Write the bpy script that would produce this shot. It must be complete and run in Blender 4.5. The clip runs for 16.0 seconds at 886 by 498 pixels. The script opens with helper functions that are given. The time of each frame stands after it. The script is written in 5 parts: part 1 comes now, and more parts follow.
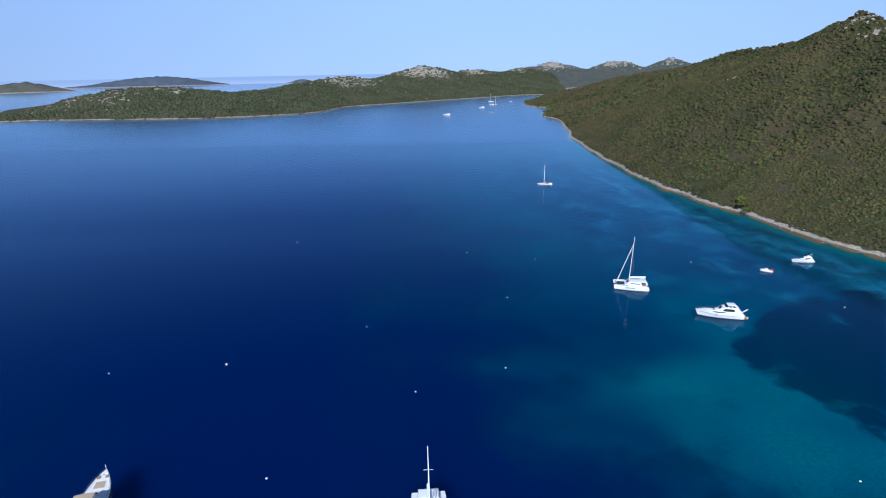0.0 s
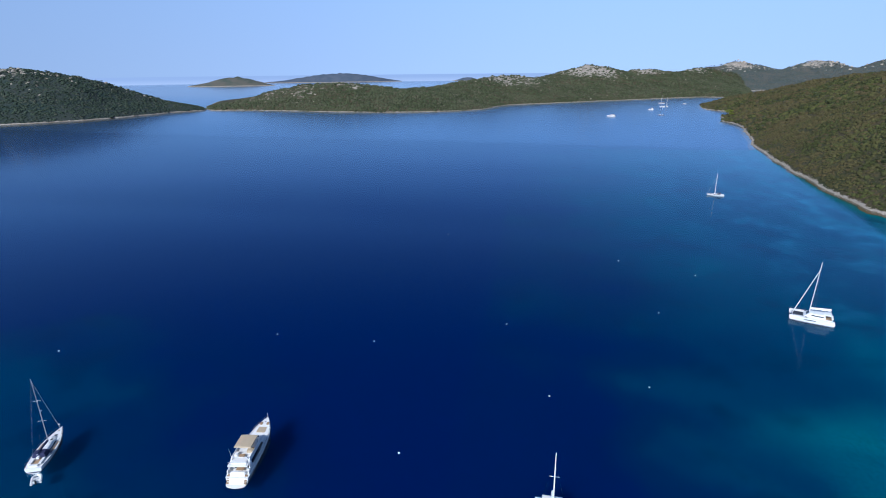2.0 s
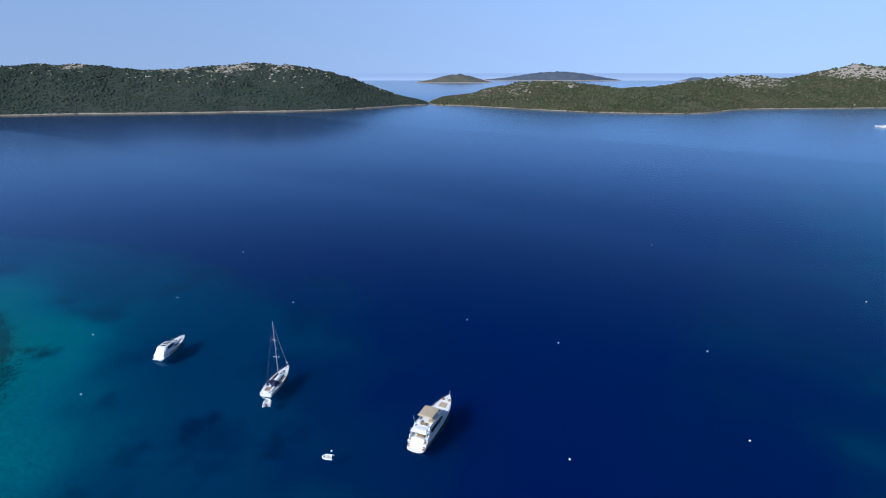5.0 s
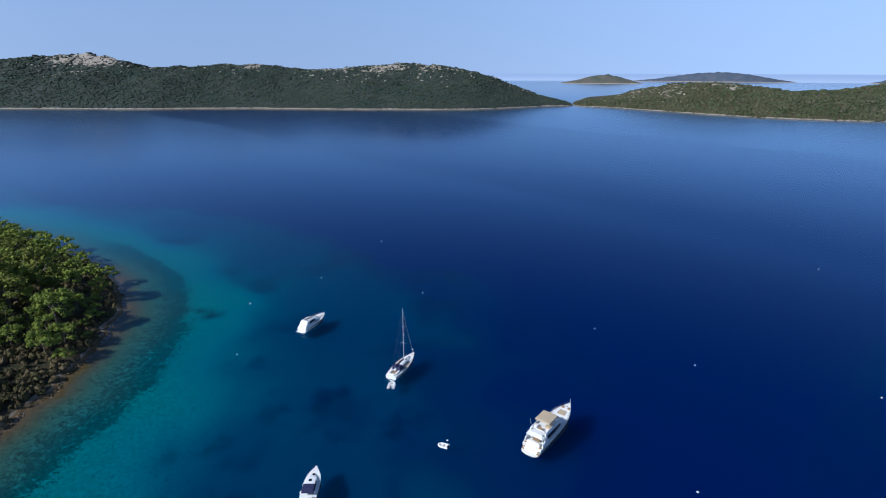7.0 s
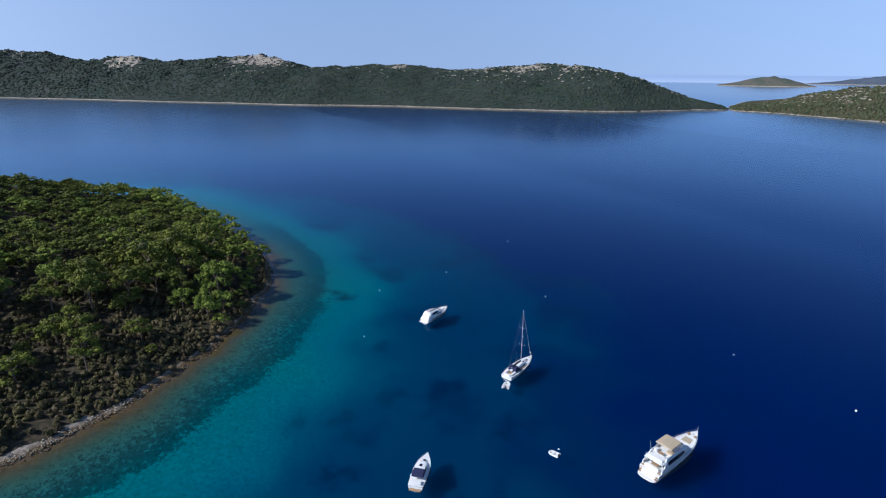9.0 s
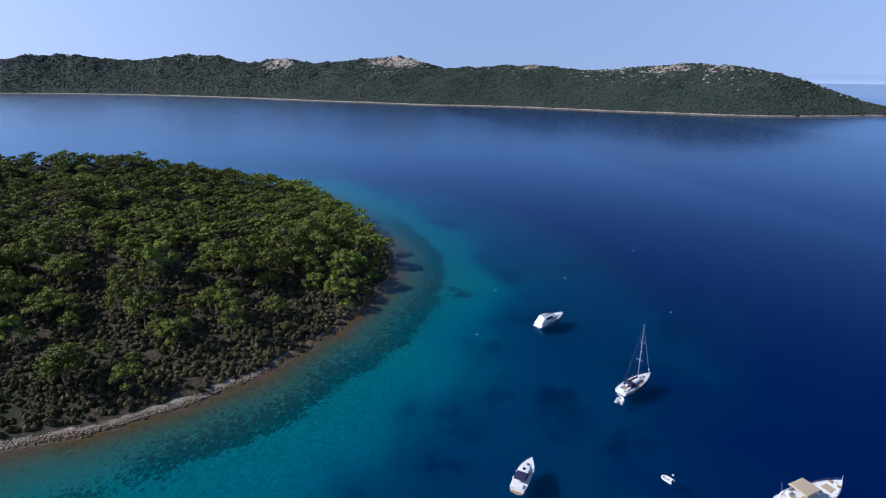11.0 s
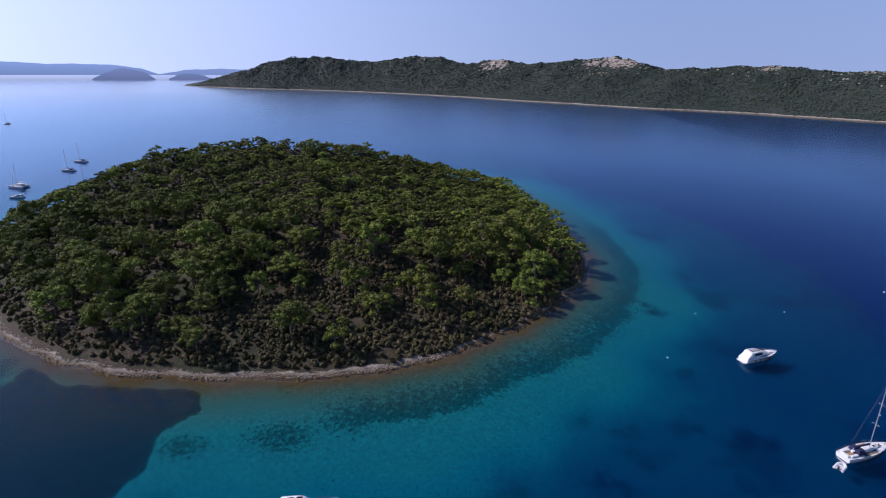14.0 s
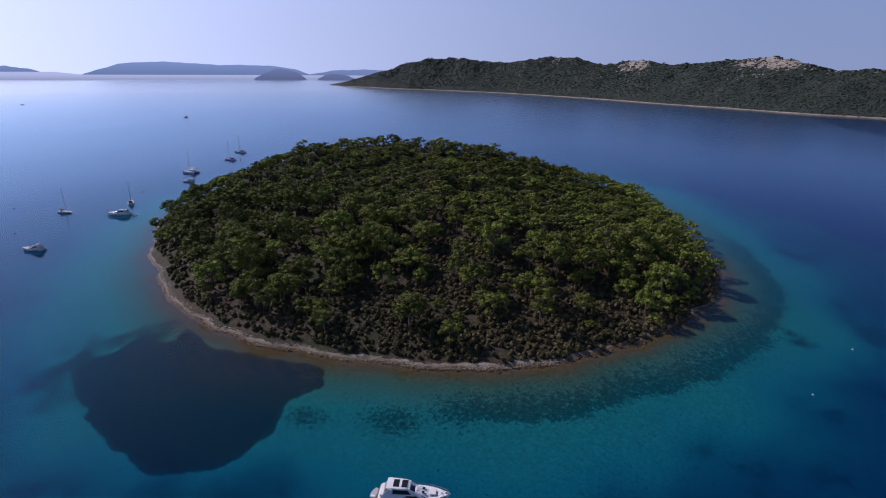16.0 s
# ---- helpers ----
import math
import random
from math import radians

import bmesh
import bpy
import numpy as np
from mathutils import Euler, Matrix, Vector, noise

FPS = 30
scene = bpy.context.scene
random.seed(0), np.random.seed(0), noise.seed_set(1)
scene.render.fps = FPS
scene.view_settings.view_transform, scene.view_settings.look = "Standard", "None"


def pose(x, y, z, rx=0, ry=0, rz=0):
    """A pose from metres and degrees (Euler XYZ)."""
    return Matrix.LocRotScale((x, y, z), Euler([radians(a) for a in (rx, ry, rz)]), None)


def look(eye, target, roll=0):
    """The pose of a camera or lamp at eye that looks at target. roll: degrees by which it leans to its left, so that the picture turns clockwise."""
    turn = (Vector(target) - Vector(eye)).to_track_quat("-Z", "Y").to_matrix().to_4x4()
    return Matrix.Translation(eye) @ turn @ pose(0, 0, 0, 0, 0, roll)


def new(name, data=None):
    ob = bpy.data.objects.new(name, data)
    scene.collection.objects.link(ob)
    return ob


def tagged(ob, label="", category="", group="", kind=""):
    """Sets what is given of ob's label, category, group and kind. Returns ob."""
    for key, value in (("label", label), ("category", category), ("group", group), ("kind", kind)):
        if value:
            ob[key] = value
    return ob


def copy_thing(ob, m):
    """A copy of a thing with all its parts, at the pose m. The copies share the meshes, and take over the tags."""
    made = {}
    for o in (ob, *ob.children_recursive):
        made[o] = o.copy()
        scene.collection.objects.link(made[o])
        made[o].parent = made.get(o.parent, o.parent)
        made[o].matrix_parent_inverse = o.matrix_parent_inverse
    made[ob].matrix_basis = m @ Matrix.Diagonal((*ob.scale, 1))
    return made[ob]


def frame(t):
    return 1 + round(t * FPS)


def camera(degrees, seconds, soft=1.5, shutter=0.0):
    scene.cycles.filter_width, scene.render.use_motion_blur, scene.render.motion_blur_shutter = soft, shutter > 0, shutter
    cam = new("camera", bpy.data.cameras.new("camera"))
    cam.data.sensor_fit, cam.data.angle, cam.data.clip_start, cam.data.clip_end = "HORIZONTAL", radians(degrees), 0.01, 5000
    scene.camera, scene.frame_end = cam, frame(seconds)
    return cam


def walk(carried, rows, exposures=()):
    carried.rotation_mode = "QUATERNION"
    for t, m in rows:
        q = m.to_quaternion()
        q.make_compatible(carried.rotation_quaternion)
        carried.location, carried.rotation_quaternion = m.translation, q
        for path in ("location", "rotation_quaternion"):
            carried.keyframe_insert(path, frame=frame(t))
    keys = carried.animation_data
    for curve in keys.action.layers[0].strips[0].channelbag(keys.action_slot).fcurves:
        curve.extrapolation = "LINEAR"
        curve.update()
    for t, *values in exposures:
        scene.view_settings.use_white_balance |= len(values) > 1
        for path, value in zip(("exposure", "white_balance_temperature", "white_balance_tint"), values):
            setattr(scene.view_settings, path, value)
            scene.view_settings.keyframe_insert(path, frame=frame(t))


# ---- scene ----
cam = camera(78.9, 16.0, soft=1.1)
PATH = [
    (0, (7.30, 14.16, 79.81), (18.58, 108.37, 48.22), -1.00),
    (0.5, (7.26, 14.06, 79.80), (11.42, 108.86, 48.24), -0.86),
    (1, (7.22, 13.98, 79.77), (4.48, 108.84, 48.27), -0.76),
    (1.5, (7.23, 14.16, 79.59), (-2.25, 108.60, 48.12), -0.63),
    (2, (7.28, 13.93, 79.63), (-8.51, 107.54, 48.19), -0.56),
    (2.5, (7.33, 13.72, 79.67), (-14.51, 106.12, 48.25), -0.49),
    (3, (7.25, 13.38, 79.81), (-20.29, 104.22, 48.34), -0.37),
    (3.5, (7.25, 13.16, 79.81), (-26.11, 102.02, 48.35), -0.29),
    (4, (7.19, 12.91, 79.94), (-31.65, 99.52, 48.45), -0.26),
    (4.2, (7.24, 12.83, 79.98), (-33.65, 98.47, 48.47), -0.22),
    (6.3, (7.26, 12.28, 80.02), (-54.35, 84.47, 48.53), 0.05),
    (6.5, (7.24, 12.24, 79.98), (-56.18, 82.86, 48.49), 0.06),
    (7, (7.24, 12.21, 79.77), (-60.54, 78.64, 48.24), 0.06),
    (7.5, (7.25, 12.07, 79.91), (-64.55, 74.11, 48.35), 0.10),
    (8, (7.40, 12.07, 79.82), (-68.28, 69.33, 48.30), 0.10),
    (8.5, (7.46, 12.11, 79.74), (-71.50, 64.76, 48.21), 0.18),
    (9, (7.57, 11.94, 79.70), (-74.31, 59.93, 48.17), 0.29),
    (11.3, (8.57, 11.64, 80.06), (-83.07, 36.35, 48.55), 0.11),
    (11.5, (8.66, 11.66, 80.06), (-83.53, 34.21, 48.54), 0.12),
    (12, (9.01, 11.41, 80.14), (-84.36, 28.44, 48.63), 0.20),
    (12.5, (9.20, 11.25, 80.22), (-85.07, 22.16, 48.69), 0.27),
    (13, (9.30, 10.98, 80.19), (-85.48, 15.91, 48.70), 0.34),
    (13.5, (9.46, 11.14, 80.25), (-85.44, 10.01, 48.76), 0.33),
    (14, (9.54, 11.16, 80.36), (-85.13, 4.39, 48.86), 0.30),
    (14.5, (9.76, 11.15, 80.37), (-84.35, -1.17, 48.90), 0.29),
    (15, (9.90, 11.12, 80.45), (-83.29, -6.88, 48.97), 0.33),
    (15.5, (10.03, 11.11, 80.44), (-81.97, -12.21, 48.95), 0.34),
    (16, (10.18, 11.17, 80.44), (-80.37, -17.29, 48.96), 0.38),
]

# seconds, stops, kelvin, tint: the clip's own camera drifts towards magenta as it turns to the sun
EXPOSURES = [(0, 0.08, 5560, 10), (8, 0.1, 5780, 10), (13, 0.10, 5880, 23), (16, -0.38, 6150, 28)]
walk(cam, [(t, look(eye, target, roll)) for t, eye, target, roll in PATH], EXPOSURES)

# ---- light: morning sun from behind the first view, clear hazy sky ----
SUN_YAW, SUN_UP = radians(164), radians(36)
SUN_DIR = Vector((-math.sin(SUN_YAW) * math.cos(SUN_UP), math.cos(SUN_YAW) * math.cos(SUN_UP), math.sin(SUN_UP)))
world = bpy.data.worlds.new("sky")
scene.world = world
world.use_nodes = True
wt = world.node_tree
sky = wt.nodes.new("ShaderNodeTexSky")
sky.sky_type, sky.sun_disc = "NISHITA", False
sky.sun_elevation, sky.sun_rotation = SUN_UP, math.atan2(SUN_DIR.x, SUN_DIR.y)
sky.air_density, sky.dust_density, sky.ozone_density, sky.altitude = 1.0, 0.8, 4.0, 80
grey = wt.nodes.new("ShaderNodeRGBToBW")
wt.links.new(sky.outputs[0], grey.inputs[0])
blue = wt.nodes.new("ShaderNodeMix")
blue.data_type, blue.blend_type = "RGBA", "MULTIPLY"
blue.inputs[0].default_value = 1.0
wt.links.new(grey.outputs[0], blue.inputs[6])
haze = wt.nodes.new("ShaderNodeMix")
haze.data_type = "RGBA"
haze.inputs[0].default_value = 0.86
wt.links.new(sky.outputs[0], haze.inputs[6])
wt.links.new(blue.outputs[2], haze.inputs[7])
wt.links.new(haze.outputs[2], wt.nodes["Background"].inputs[0])
# the haze lifts the horizon: look a little above it
toward = wt.nodes.new("ShaderNodeTexCoord")
split, join = wt.nodes.new("ShaderNodeSeparateXYZ"), wt.nodes.new("ShaderNodeCombineXYZ")
lift = wt.nodes.new("ShaderNodeMath")
lift.operation = "MAXIMUM"
lift.inputs[1].default_value = 0.13
wt.links.new(toward.outputs["Generated"], split.inputs[0])
wt.links.new(split.outputs["X"], join.inputs["X"])
wt.links.new(split.outputs["Y"], join.inputs["Y"])
wt.links.new(split.outputs["Z"], lift.inputs[0])
wt.links.new(lift.outputs[0], join.inputs["Z"])
wt.links.new(join.outputs[0], sky.inputs["Vector"])
# paler towards the horizon
rise = wt.nodes.new("ShaderNodeMapRange")
rise.inputs[2].default_value = 0.24
wt.links.new(split.outputs["Z"], rise.inputs[0])
tint = wt.nodes.new("ShaderNodeMix")
tint.data_type = "RGBA"
tint.inputs[6].default_value, tint.inputs[7].default_value = (0.80, 1.07, 1.60, 1), (0.62, 0.96, 1.62, 1)
wt.links.new(rise.outputs[0], tint.inputs[0])
toward_sun = wt.nodes.new("ShaderNodeVectorMath")
toward_sun.operation = "DOT_PRODUCT"
toward_sun.inputs[1].default_value = Vector((SUN_DIR.x, SUN_DIR.y, 0)).normalized()
wt.links.new(toward.outputs["Generated"], toward_sun.inputs[0])
glare = wt.nodes.new("ShaderNodeMapRange")
glare.inputs[1].default_value, glare.inputs[2].default_value = 0.1, 1.0
glare.inputs[4].default_value = 0.6
wt.links.new(toward_sun.outputs["Value"], glare.inputs[0])
white = wt.nodes.new("ShaderNodeMix")
white.data_type = "RGBA"
white.inputs[7].default_value = (1.25, 1.40, 1.74, 1)
wt.links.new(glare.outputs[0], white.inputs[0])
over = wt.nodes.new("ShaderNodeMapRange")
over.inputs[1].default_value, over.inputs[2].default_value = 0.12, 0.5
wt.links.new(split.outputs["Z"], over.inputs[0])
zenith = wt.nodes.new("ShaderNodeMix")
zenith.data_type = "RGBA"
zenith.inputs[7].default_value = (0.26, 0.60, 1.38, 1)
wt.links.new(over.outputs[0], zenith.inputs[0])
wt.links.new(tint.outputs[2], zenith.inputs[6])
wt.links.new(zenith.outputs[2], white.inputs[6])
wt.links.new(white.outputs[2], blue.inputs[7])
wt.nodes["Background"].inputs[1].default_value = 0.11
sun_data = bpy.data.lights.new("sun", "SUN")
sun_data.energy, sun_data.angle, sun_data.color = 4.4, radians(0.55), (1.0, 0.96, 0.90)
sun = new("sun", sun_data)
sun.matrix_world = look(SUN_DIR * 300, (0, 0, 0))


# ---- materials ----
class Nodes:
    """Short hand for building one node material."""

    def __init__(self, name):
        self.mat = bpy.data.materials.new(name)
        self.mat.use_nodes = True
        self.tree = self.mat.node_tree
        self.bsdf = self.tree.nodes["Principled BSDF"]
        self.out = self.tree.nodes["Material Output"]

    def add(self, kind, operation="", use_clamp=False, data_type="", blend_type="", attribute_name=""):
        node = self.tree.nodes.new("ShaderNode" + kind)
        if operation:
            node.operation, node.use_clamp = operation, use_clamp
        if data_type:
            node.data_type, node.blend_type = data_type, blend_type
        if attribute_name:
            node.attribute_name = attribute_name
        return node

    def link(self, a, b):
        self.tree.links.new(a, b)

    def value(self, socket, v):
        if isinstance(v, (int, float)):
            socket.default_value = v
        elif isinstance(v, tuple):
            socket.default_value = (*v, 1.0) if len(v) == 3 and len(socket.default_value) == 4 else v
        else:
            self.link(v, socket)

    def place(self):
        return self.add("NewGeometry").outputs["Position"]

    def noise(self, scale, detail=3.0, vector=None, rough=0.55):
        n = self.add("TexNoise")
        n.inputs["Scale"].default_value, n.inputs["Detail"].default_value = scale, detail
        n.inputs["Roughness"].default_value = rough
        self.link(vector if vector is not None else self.place(), n.inputs["Vector"])
        return n.outputs["Fac"]

    def ramp(self, fac, *stops):
        r = self.add("ValToRGB")
        self.link(fac, r.inputs[0])
        el = r.color_ramp.elements
        while len(el) < len(stops):
            el.new(0.5)
        for e, (p, c) in zip(el, stops):
            e.position = p
            e.color = (c, c, c, 1) if isinstance(c, (int, float)) else (*c, 1)
        return r.outputs[0]

    def math(self, op, a, b=0.0, c=0.0, clamp=False):
        m = self.add("Math", operation=op, use_clamp=clamp)
        for socket, v in zip(m.inputs, (a, b, c)):
            self.value(socket, v)
        return m.outputs[0]

    def span(self, v, lo, hi, to_lo=0.0, to_hi=1.0):
        m = self.add("MapRange")
        self.value(m.inputs[0], v)
        for k, x in enumerate((lo, hi, to_lo, to_hi)):
            m.inputs[k + 1].default_value = x
        return m.outputs[0]

    def mix(self, fac, a, b, blend="MIX"):
        m = self.add("Mix", data_type="RGBA", blend_type=blend)
        self.value(m.inputs[0], fac)
        self.value(m.inputs[6], a)
        self.value(m.inputs[7], b)
        return m.outputs[2]

    def bump(self, height, strength, distance):
        b = self.add("Bump")
        b.inputs["Strength"].default_value, b.inputs["Distance"].default_value = strength, distance
        self.link(height, b.inputs["Height"])
        self.link(b.outputs[0], self.bsdf.inputs["Normal"])
        return b

    def done(self, color, rough=0.6, metal=0.0, spec=0.5):
        self.value(self.bsdf.inputs["Base Color"], color)
        self.value(self.bsdf.inputs["Roughness"], rough)
        self.bsdf.inputs["Metallic"].default_value = metal
        self.bsdf.inputs["Specular IOR Level"].default_value = spec
        return self.mat


def mottled(name, a, b, scale, rough=0.6, metal=0.0, bump=0.0, spec=0.5):
    """A surface that wanders between two colours at two scales."""
    n = Nodes(name)
    here = n.add("TexCoord").outputs["Object"]
    f = n.math("ADD", n.math("MULTIPLY", n.noise(scale, 4, here), 0.6), n.math("MULTIPLY", n.noise(scale * 7, 3, here), 0.4))
    f = n.span(f, 0.35, 0.65)
    if bump:
        n.bump(f, 0.5, bump)
    return n.done(n.mix(f, a, b), rough, metal, spec)


def leafy(name, dark, light, dry, dry_share=0.15, regions=0.0):
    """Foliage: each plant its own green, some dry ones; regions: how far whole stretches of slope turn to the dry colour."""
    n = Nodes(name)
    geo, info = n.add("NewGeometry"), n.add("ObjectInfo")
    pick = geo.outputs["Random Per Island"]
    plant = n.span(n.noise(0.13, 1), 0.35, 0.65)
    broad = n.span(n.noise(0.022, 3), 0.38, 0.62)
    shade = n.math("ADD", n.math("MULTIPLY", pick, 0.3), n.math("MULTIPLY", n.math("FRACT", n.math("ADD", info.outputs["Random"], n.math("MULTIPLY", plant, 0.6))), 0.45))
    shade = n.math("ADD", shade, n.math("MULTIPLY", broad, 0.25))
    color = n.mix(shade, dark, light)
    other = n.math("GREATER_THAN", n.math("FRACT", n.math("MULTIPLY", pick, 7.31)), 1.0 - dry_share)
    other = n.math("MAXIMUM", n.math("MULTIPLY", other, 0.75), n.math("MULTIPLY", n.span(n.noise(0.011, 4, None, 0.65), 0.45, 0.58), regions))
    color = n.mix(other, color, dry)
    return n.done(color, 0.8, 0.0, 0.15)


def ground_cover(name, strip, soil_a, soil_b, scrub_a, scrub_b, wet=0.6):
    """Land: wet ochre rim, pale limestone strip, then scrub over reddish soil, with bare rock where the crest is stony."""
    n = Nodes(name)
    pos = n.place()
    sep = n.add("SeparateXYZ")
    n.link(pos, sep.inputs[0])
    fine, mid, big = n.noise(0.8, 4, pos), n.noise(0.12, 3, pos), n.noise(0.02, 2, pos)
    scrub = n.mix(n.span(mid, 0.4, 0.6), scrub_a, scrub_b)
    soil = n.mix(n.span(fine, 0.4, 0.6), soil_a, soil_b)
    land = n.mix(n.span(n.math("ADD", n.math("MULTIPLY", fine, 0.5), n.math("MULTIPLY", big, 0.5)), 0.42, 0.56), scrub, soil)
    stone = n.mix(n.span(n.noise(1.6, 5, pos), 0.35, 0.65), (0.21, 0.175, 0.135), (0.46, 0.40, 0.33))
    rocky = n.add("Attribute", attribute_name="rocky").outputs["Fac"]
    bare = n.span(n.math("ADD", rocky, n.math("MULTIPLY", n.math("SUBTRACT", n.noise(0.055, 5, pos, 0.7), 0.5), 2.2)), 0.45, 0.62)
    land = n.mix(bare, land, stone)
    edge = n.math("ADD", sep.outputs["Z"], n.math("MULTIPLY", n.math("SUBTRACT", n.noise(0.2, 4, pos), 0.5), strip * 2.4))
    shore = n.mix(n.span(sep.outputs["Z"], wet * 0.25, wet), (0.125, 0.083, 0.040), stone)
    color = n.mix(n.span(edge, strip * 0.8, strip), shore, land)
    n.bump(fine, 0.6, 0.3)
    return n.done(color, 0.9, 0.0, 0.2)


def sea_surface():
    """Clear calm water: mirror by Fresnel, clear below; smooth slicks with drawn-out edges, ripples out on the open channel."""
    n = Nodes("sea_water")
    pos = n.place()
    # a breeze darkens the middle of the bay; calm slicks lie on both sides of it
    sep = n.add("SeparateXYZ")
    n.link(pos, sep.inputs[0])
    stretch = n.add("Mapping")
    stretch.inputs["Scale"].default_value = (0.35, 1.0, 1.0)
    n.link(pos, stretch.inputs[0])
    sway = n.math("MULTIPLY", n.math("SUBTRACT", n.noise(0.004, 4, stretch.outputs[0], 0.5), 0.5), 130.0)
    y = n.math("ADD", sep.outputs["Y"], sway)
    near_edge = n.span(n.math("MULTIPLY_ADD", sep.outputs["X"], 0.05, y), 284.0, 300.0)
    far_edge = n.span(n.math("MULTIPLY_ADD", sep.outputs["X"], 0.12, y), 652.0, 634.0)
    breeze = n.math("MULTIPLY", near_edge, far_edge)
    streak = n.span(n.noise(0.009, 4, stretch.outputs[0], 0.5), 0.42, 0.62)
    lanes = n.math("SUBTRACT", n.math("MULTIPLY_ADD", streak, 0.22, 0.78), n.math("MULTIPLY", breeze, 0.7))
    length = n.add("VectorMath")
    length.operation = "LENGTH"
    n.link(pos, length.inputs[0])
    open_water = n.span(length.outputs["Value"], 260.0, 900.0)
    gloss = n.add("BsdfGlossy")
    # painted tint on the reflection: bluer near by, paler with distance
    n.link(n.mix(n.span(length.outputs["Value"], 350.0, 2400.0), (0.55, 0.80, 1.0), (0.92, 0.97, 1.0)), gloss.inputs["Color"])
    n.link(n.math("ADD", n.span(open_water, 0, 1, 0.055, 0.17), n.math("MULTIPLY", lanes, 0.035)), gloss.inputs["Roughness"])
    clear = n.add("BsdfTransparent")
    slant = n.add("LayerWeight")
    slant.inputs["Blend"].default_value = 0.5
    mirror = n.math("MULTIPLY_ADD", n.math("POWER", slant.outputs["Facing"], 5.4), n.span(lanes, 0, 1, 0.84, 1.06), 0.006)
    both = n.add("MixShader")
    n.link(mirror, both.inputs[0])
    n.link(clear.outputs[0], both.inputs[1])
    n.link(gloss.outputs[0], both.inputs[2])
    n.link(both.outputs[0], n.out.inputs["Surface"])
    return n.mat


def sea_floor():
    """The bed as seen through its water: ochre rock at the rim, a belt of dark stones, turquoise sand, then the blue of deep water; weed in meadows."""
    n = Nodes("sea_floor")
    pos = n.place()
    deep = n.add("Attribute", attribute_name="deep").outputs["Fac"]
    weed = n.add("Attribute", attribute_name="weed").outputs["Fac"]
    belt = n.add("Attribute", attribute_name="belt").outputs["Fac"]
    pale = n.add("Attribute", attribute_name="pale").outputs["Fac"]
    wander = n.math("MULTIPLY", n.math("SUBTRACT", n.noise(0.02, 4, pos), 0.5), n.span(deep, 2.0, 9.0, 0.0, 5.0))
    scale = n.math("DIVIDE", n.math("ADD", deep, wander), 30.0)
    water = n.ramp(scale, (0.0, (0.080, 0.048, 0.020)), (0.022, (0.062, 0.054, 0.028)), (0.05, (0.030, 0.076, 0.057)), (0.095, (0.004, 0.112, 0.124)),
                   (0.17, (0.0003, 0.088, 0.134)), (0.27, (0.0002, 0.037, 0.088)), (0.40, (0.0001, 0.0175, 0.068)), (0.60, (0.0001, 0.0105, 0.069)), (1.0, (0.0001, 0.0090, 0.071)))
    water = n.mix(n.math("MULTIPLY", pale, n.span(n.noise(0.12, 5, pos, 0.7), 0.38, 0.60)), water, (0.016, 0.135, 0.24))
    grass = n.ramp(scale, (0.0, (0.040, 0.028, 0.013)), (0.05, (0.012, 0.022, 0.017)), (0.09, (0.0015, 0.024, 0.030)), (0.20, (0.0003, 0.015, 0.042)), (0.42, (0.0003, 0.008, 0.042)), (1.0, (0.0002, 0.007, 0.060)))
    # stones and tufts, each its own dark speck
    speck = n.math("ADD", n.math("MULTIPLY", n.noise(0.75, 4, pos, 0.7), 0.55), n.math("MULTIPLY", n.noise(2.3, 3, pos, 0.7), 0.45))
    stones = n.math("MULTIPLY", n.span(n.math("ADD", speck, n.math("MULTIPLY", belt, 0.34)), 0.61, 0.69), n.span(belt, 0.0, 0.06))
    # soft weed patches further down
    ragged = n.math("MULTIPLY", n.math("SUBTRACT", n.noise(0.085, 6, pos, 0.65), 0.5), 1.5)
    soft = n.math("MULTIPLY", n.span(n.math("ADD", weed, ragged), 0.32, 0.60), n.span(weed, 0.05, 0.3))
    drift = n.math("MULTIPLY", n.span(n.noise(0.045, 4, pos, 0.6), 0.53, 0.66), n.math("MULTIPLY", n.span(deep, 4.2, 7.0), n.span(deep, 22.0, 11.0)))
    cover = n.math("MAXIMUM", n.math("MULTIPLY", stones, 0.76), n.math("MAXIMUM", n.math("MULTIPLY", soft, 0.9), n.math("MULTIPLY", drift, 0.55)))
    meadow = n.mix(n.span(n.noise(0.35, 5, pos, 0.75), 0.35, 0.65), (0.0010, 0.0065, 0.0175), (0.0045, 0.0135, 0.0270))
    meadow = n.mix(n.math("MULTIPLY", n.span(deep, 3.2, 1.6), n.span(n.noise(0.7, 4, pos, 0.75), 0.42, 0.62)), meadow, (0.030, 0.027, 0.024))
    dense = n.mix(n.span(weed, 0.75, 1.15, 0.0, 0.9), grass, meadow)
    color = n.mix(cover, water, dense)
    grain = n.math("MULTIPLY_ADD", n.math("SUBTRACT", n.noise(1.2, 4, pos, 0.65), 0.5), n.span(deep, 3.0, 9.0, 1.6, 0.15), 1.0)
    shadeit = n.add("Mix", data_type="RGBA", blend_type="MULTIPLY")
    shadeit.inputs[0].default_value = 1.0
    n.link(color, shadeit.inputs[6])
    n.link(grain, shadeit.inputs[7])
    # light spreads sideways in deep water, which blurs what is cast on it
    n.bsdf.subsurface_method = "BURLEY"
    n.link(n.span(deep, 5.0, 12.0), n.bsdf.inputs["Subsurface Weight"])
    n.bsdf.inputs["Subsurface Radius"].default_value = (1.0, 1.0, 1.0)
    n.bsdf.inputs["Subsurface Scale"].default_value = 14.0
    return n.done(shadeit.outputs[2], 1.0, 0.0, 0.0)


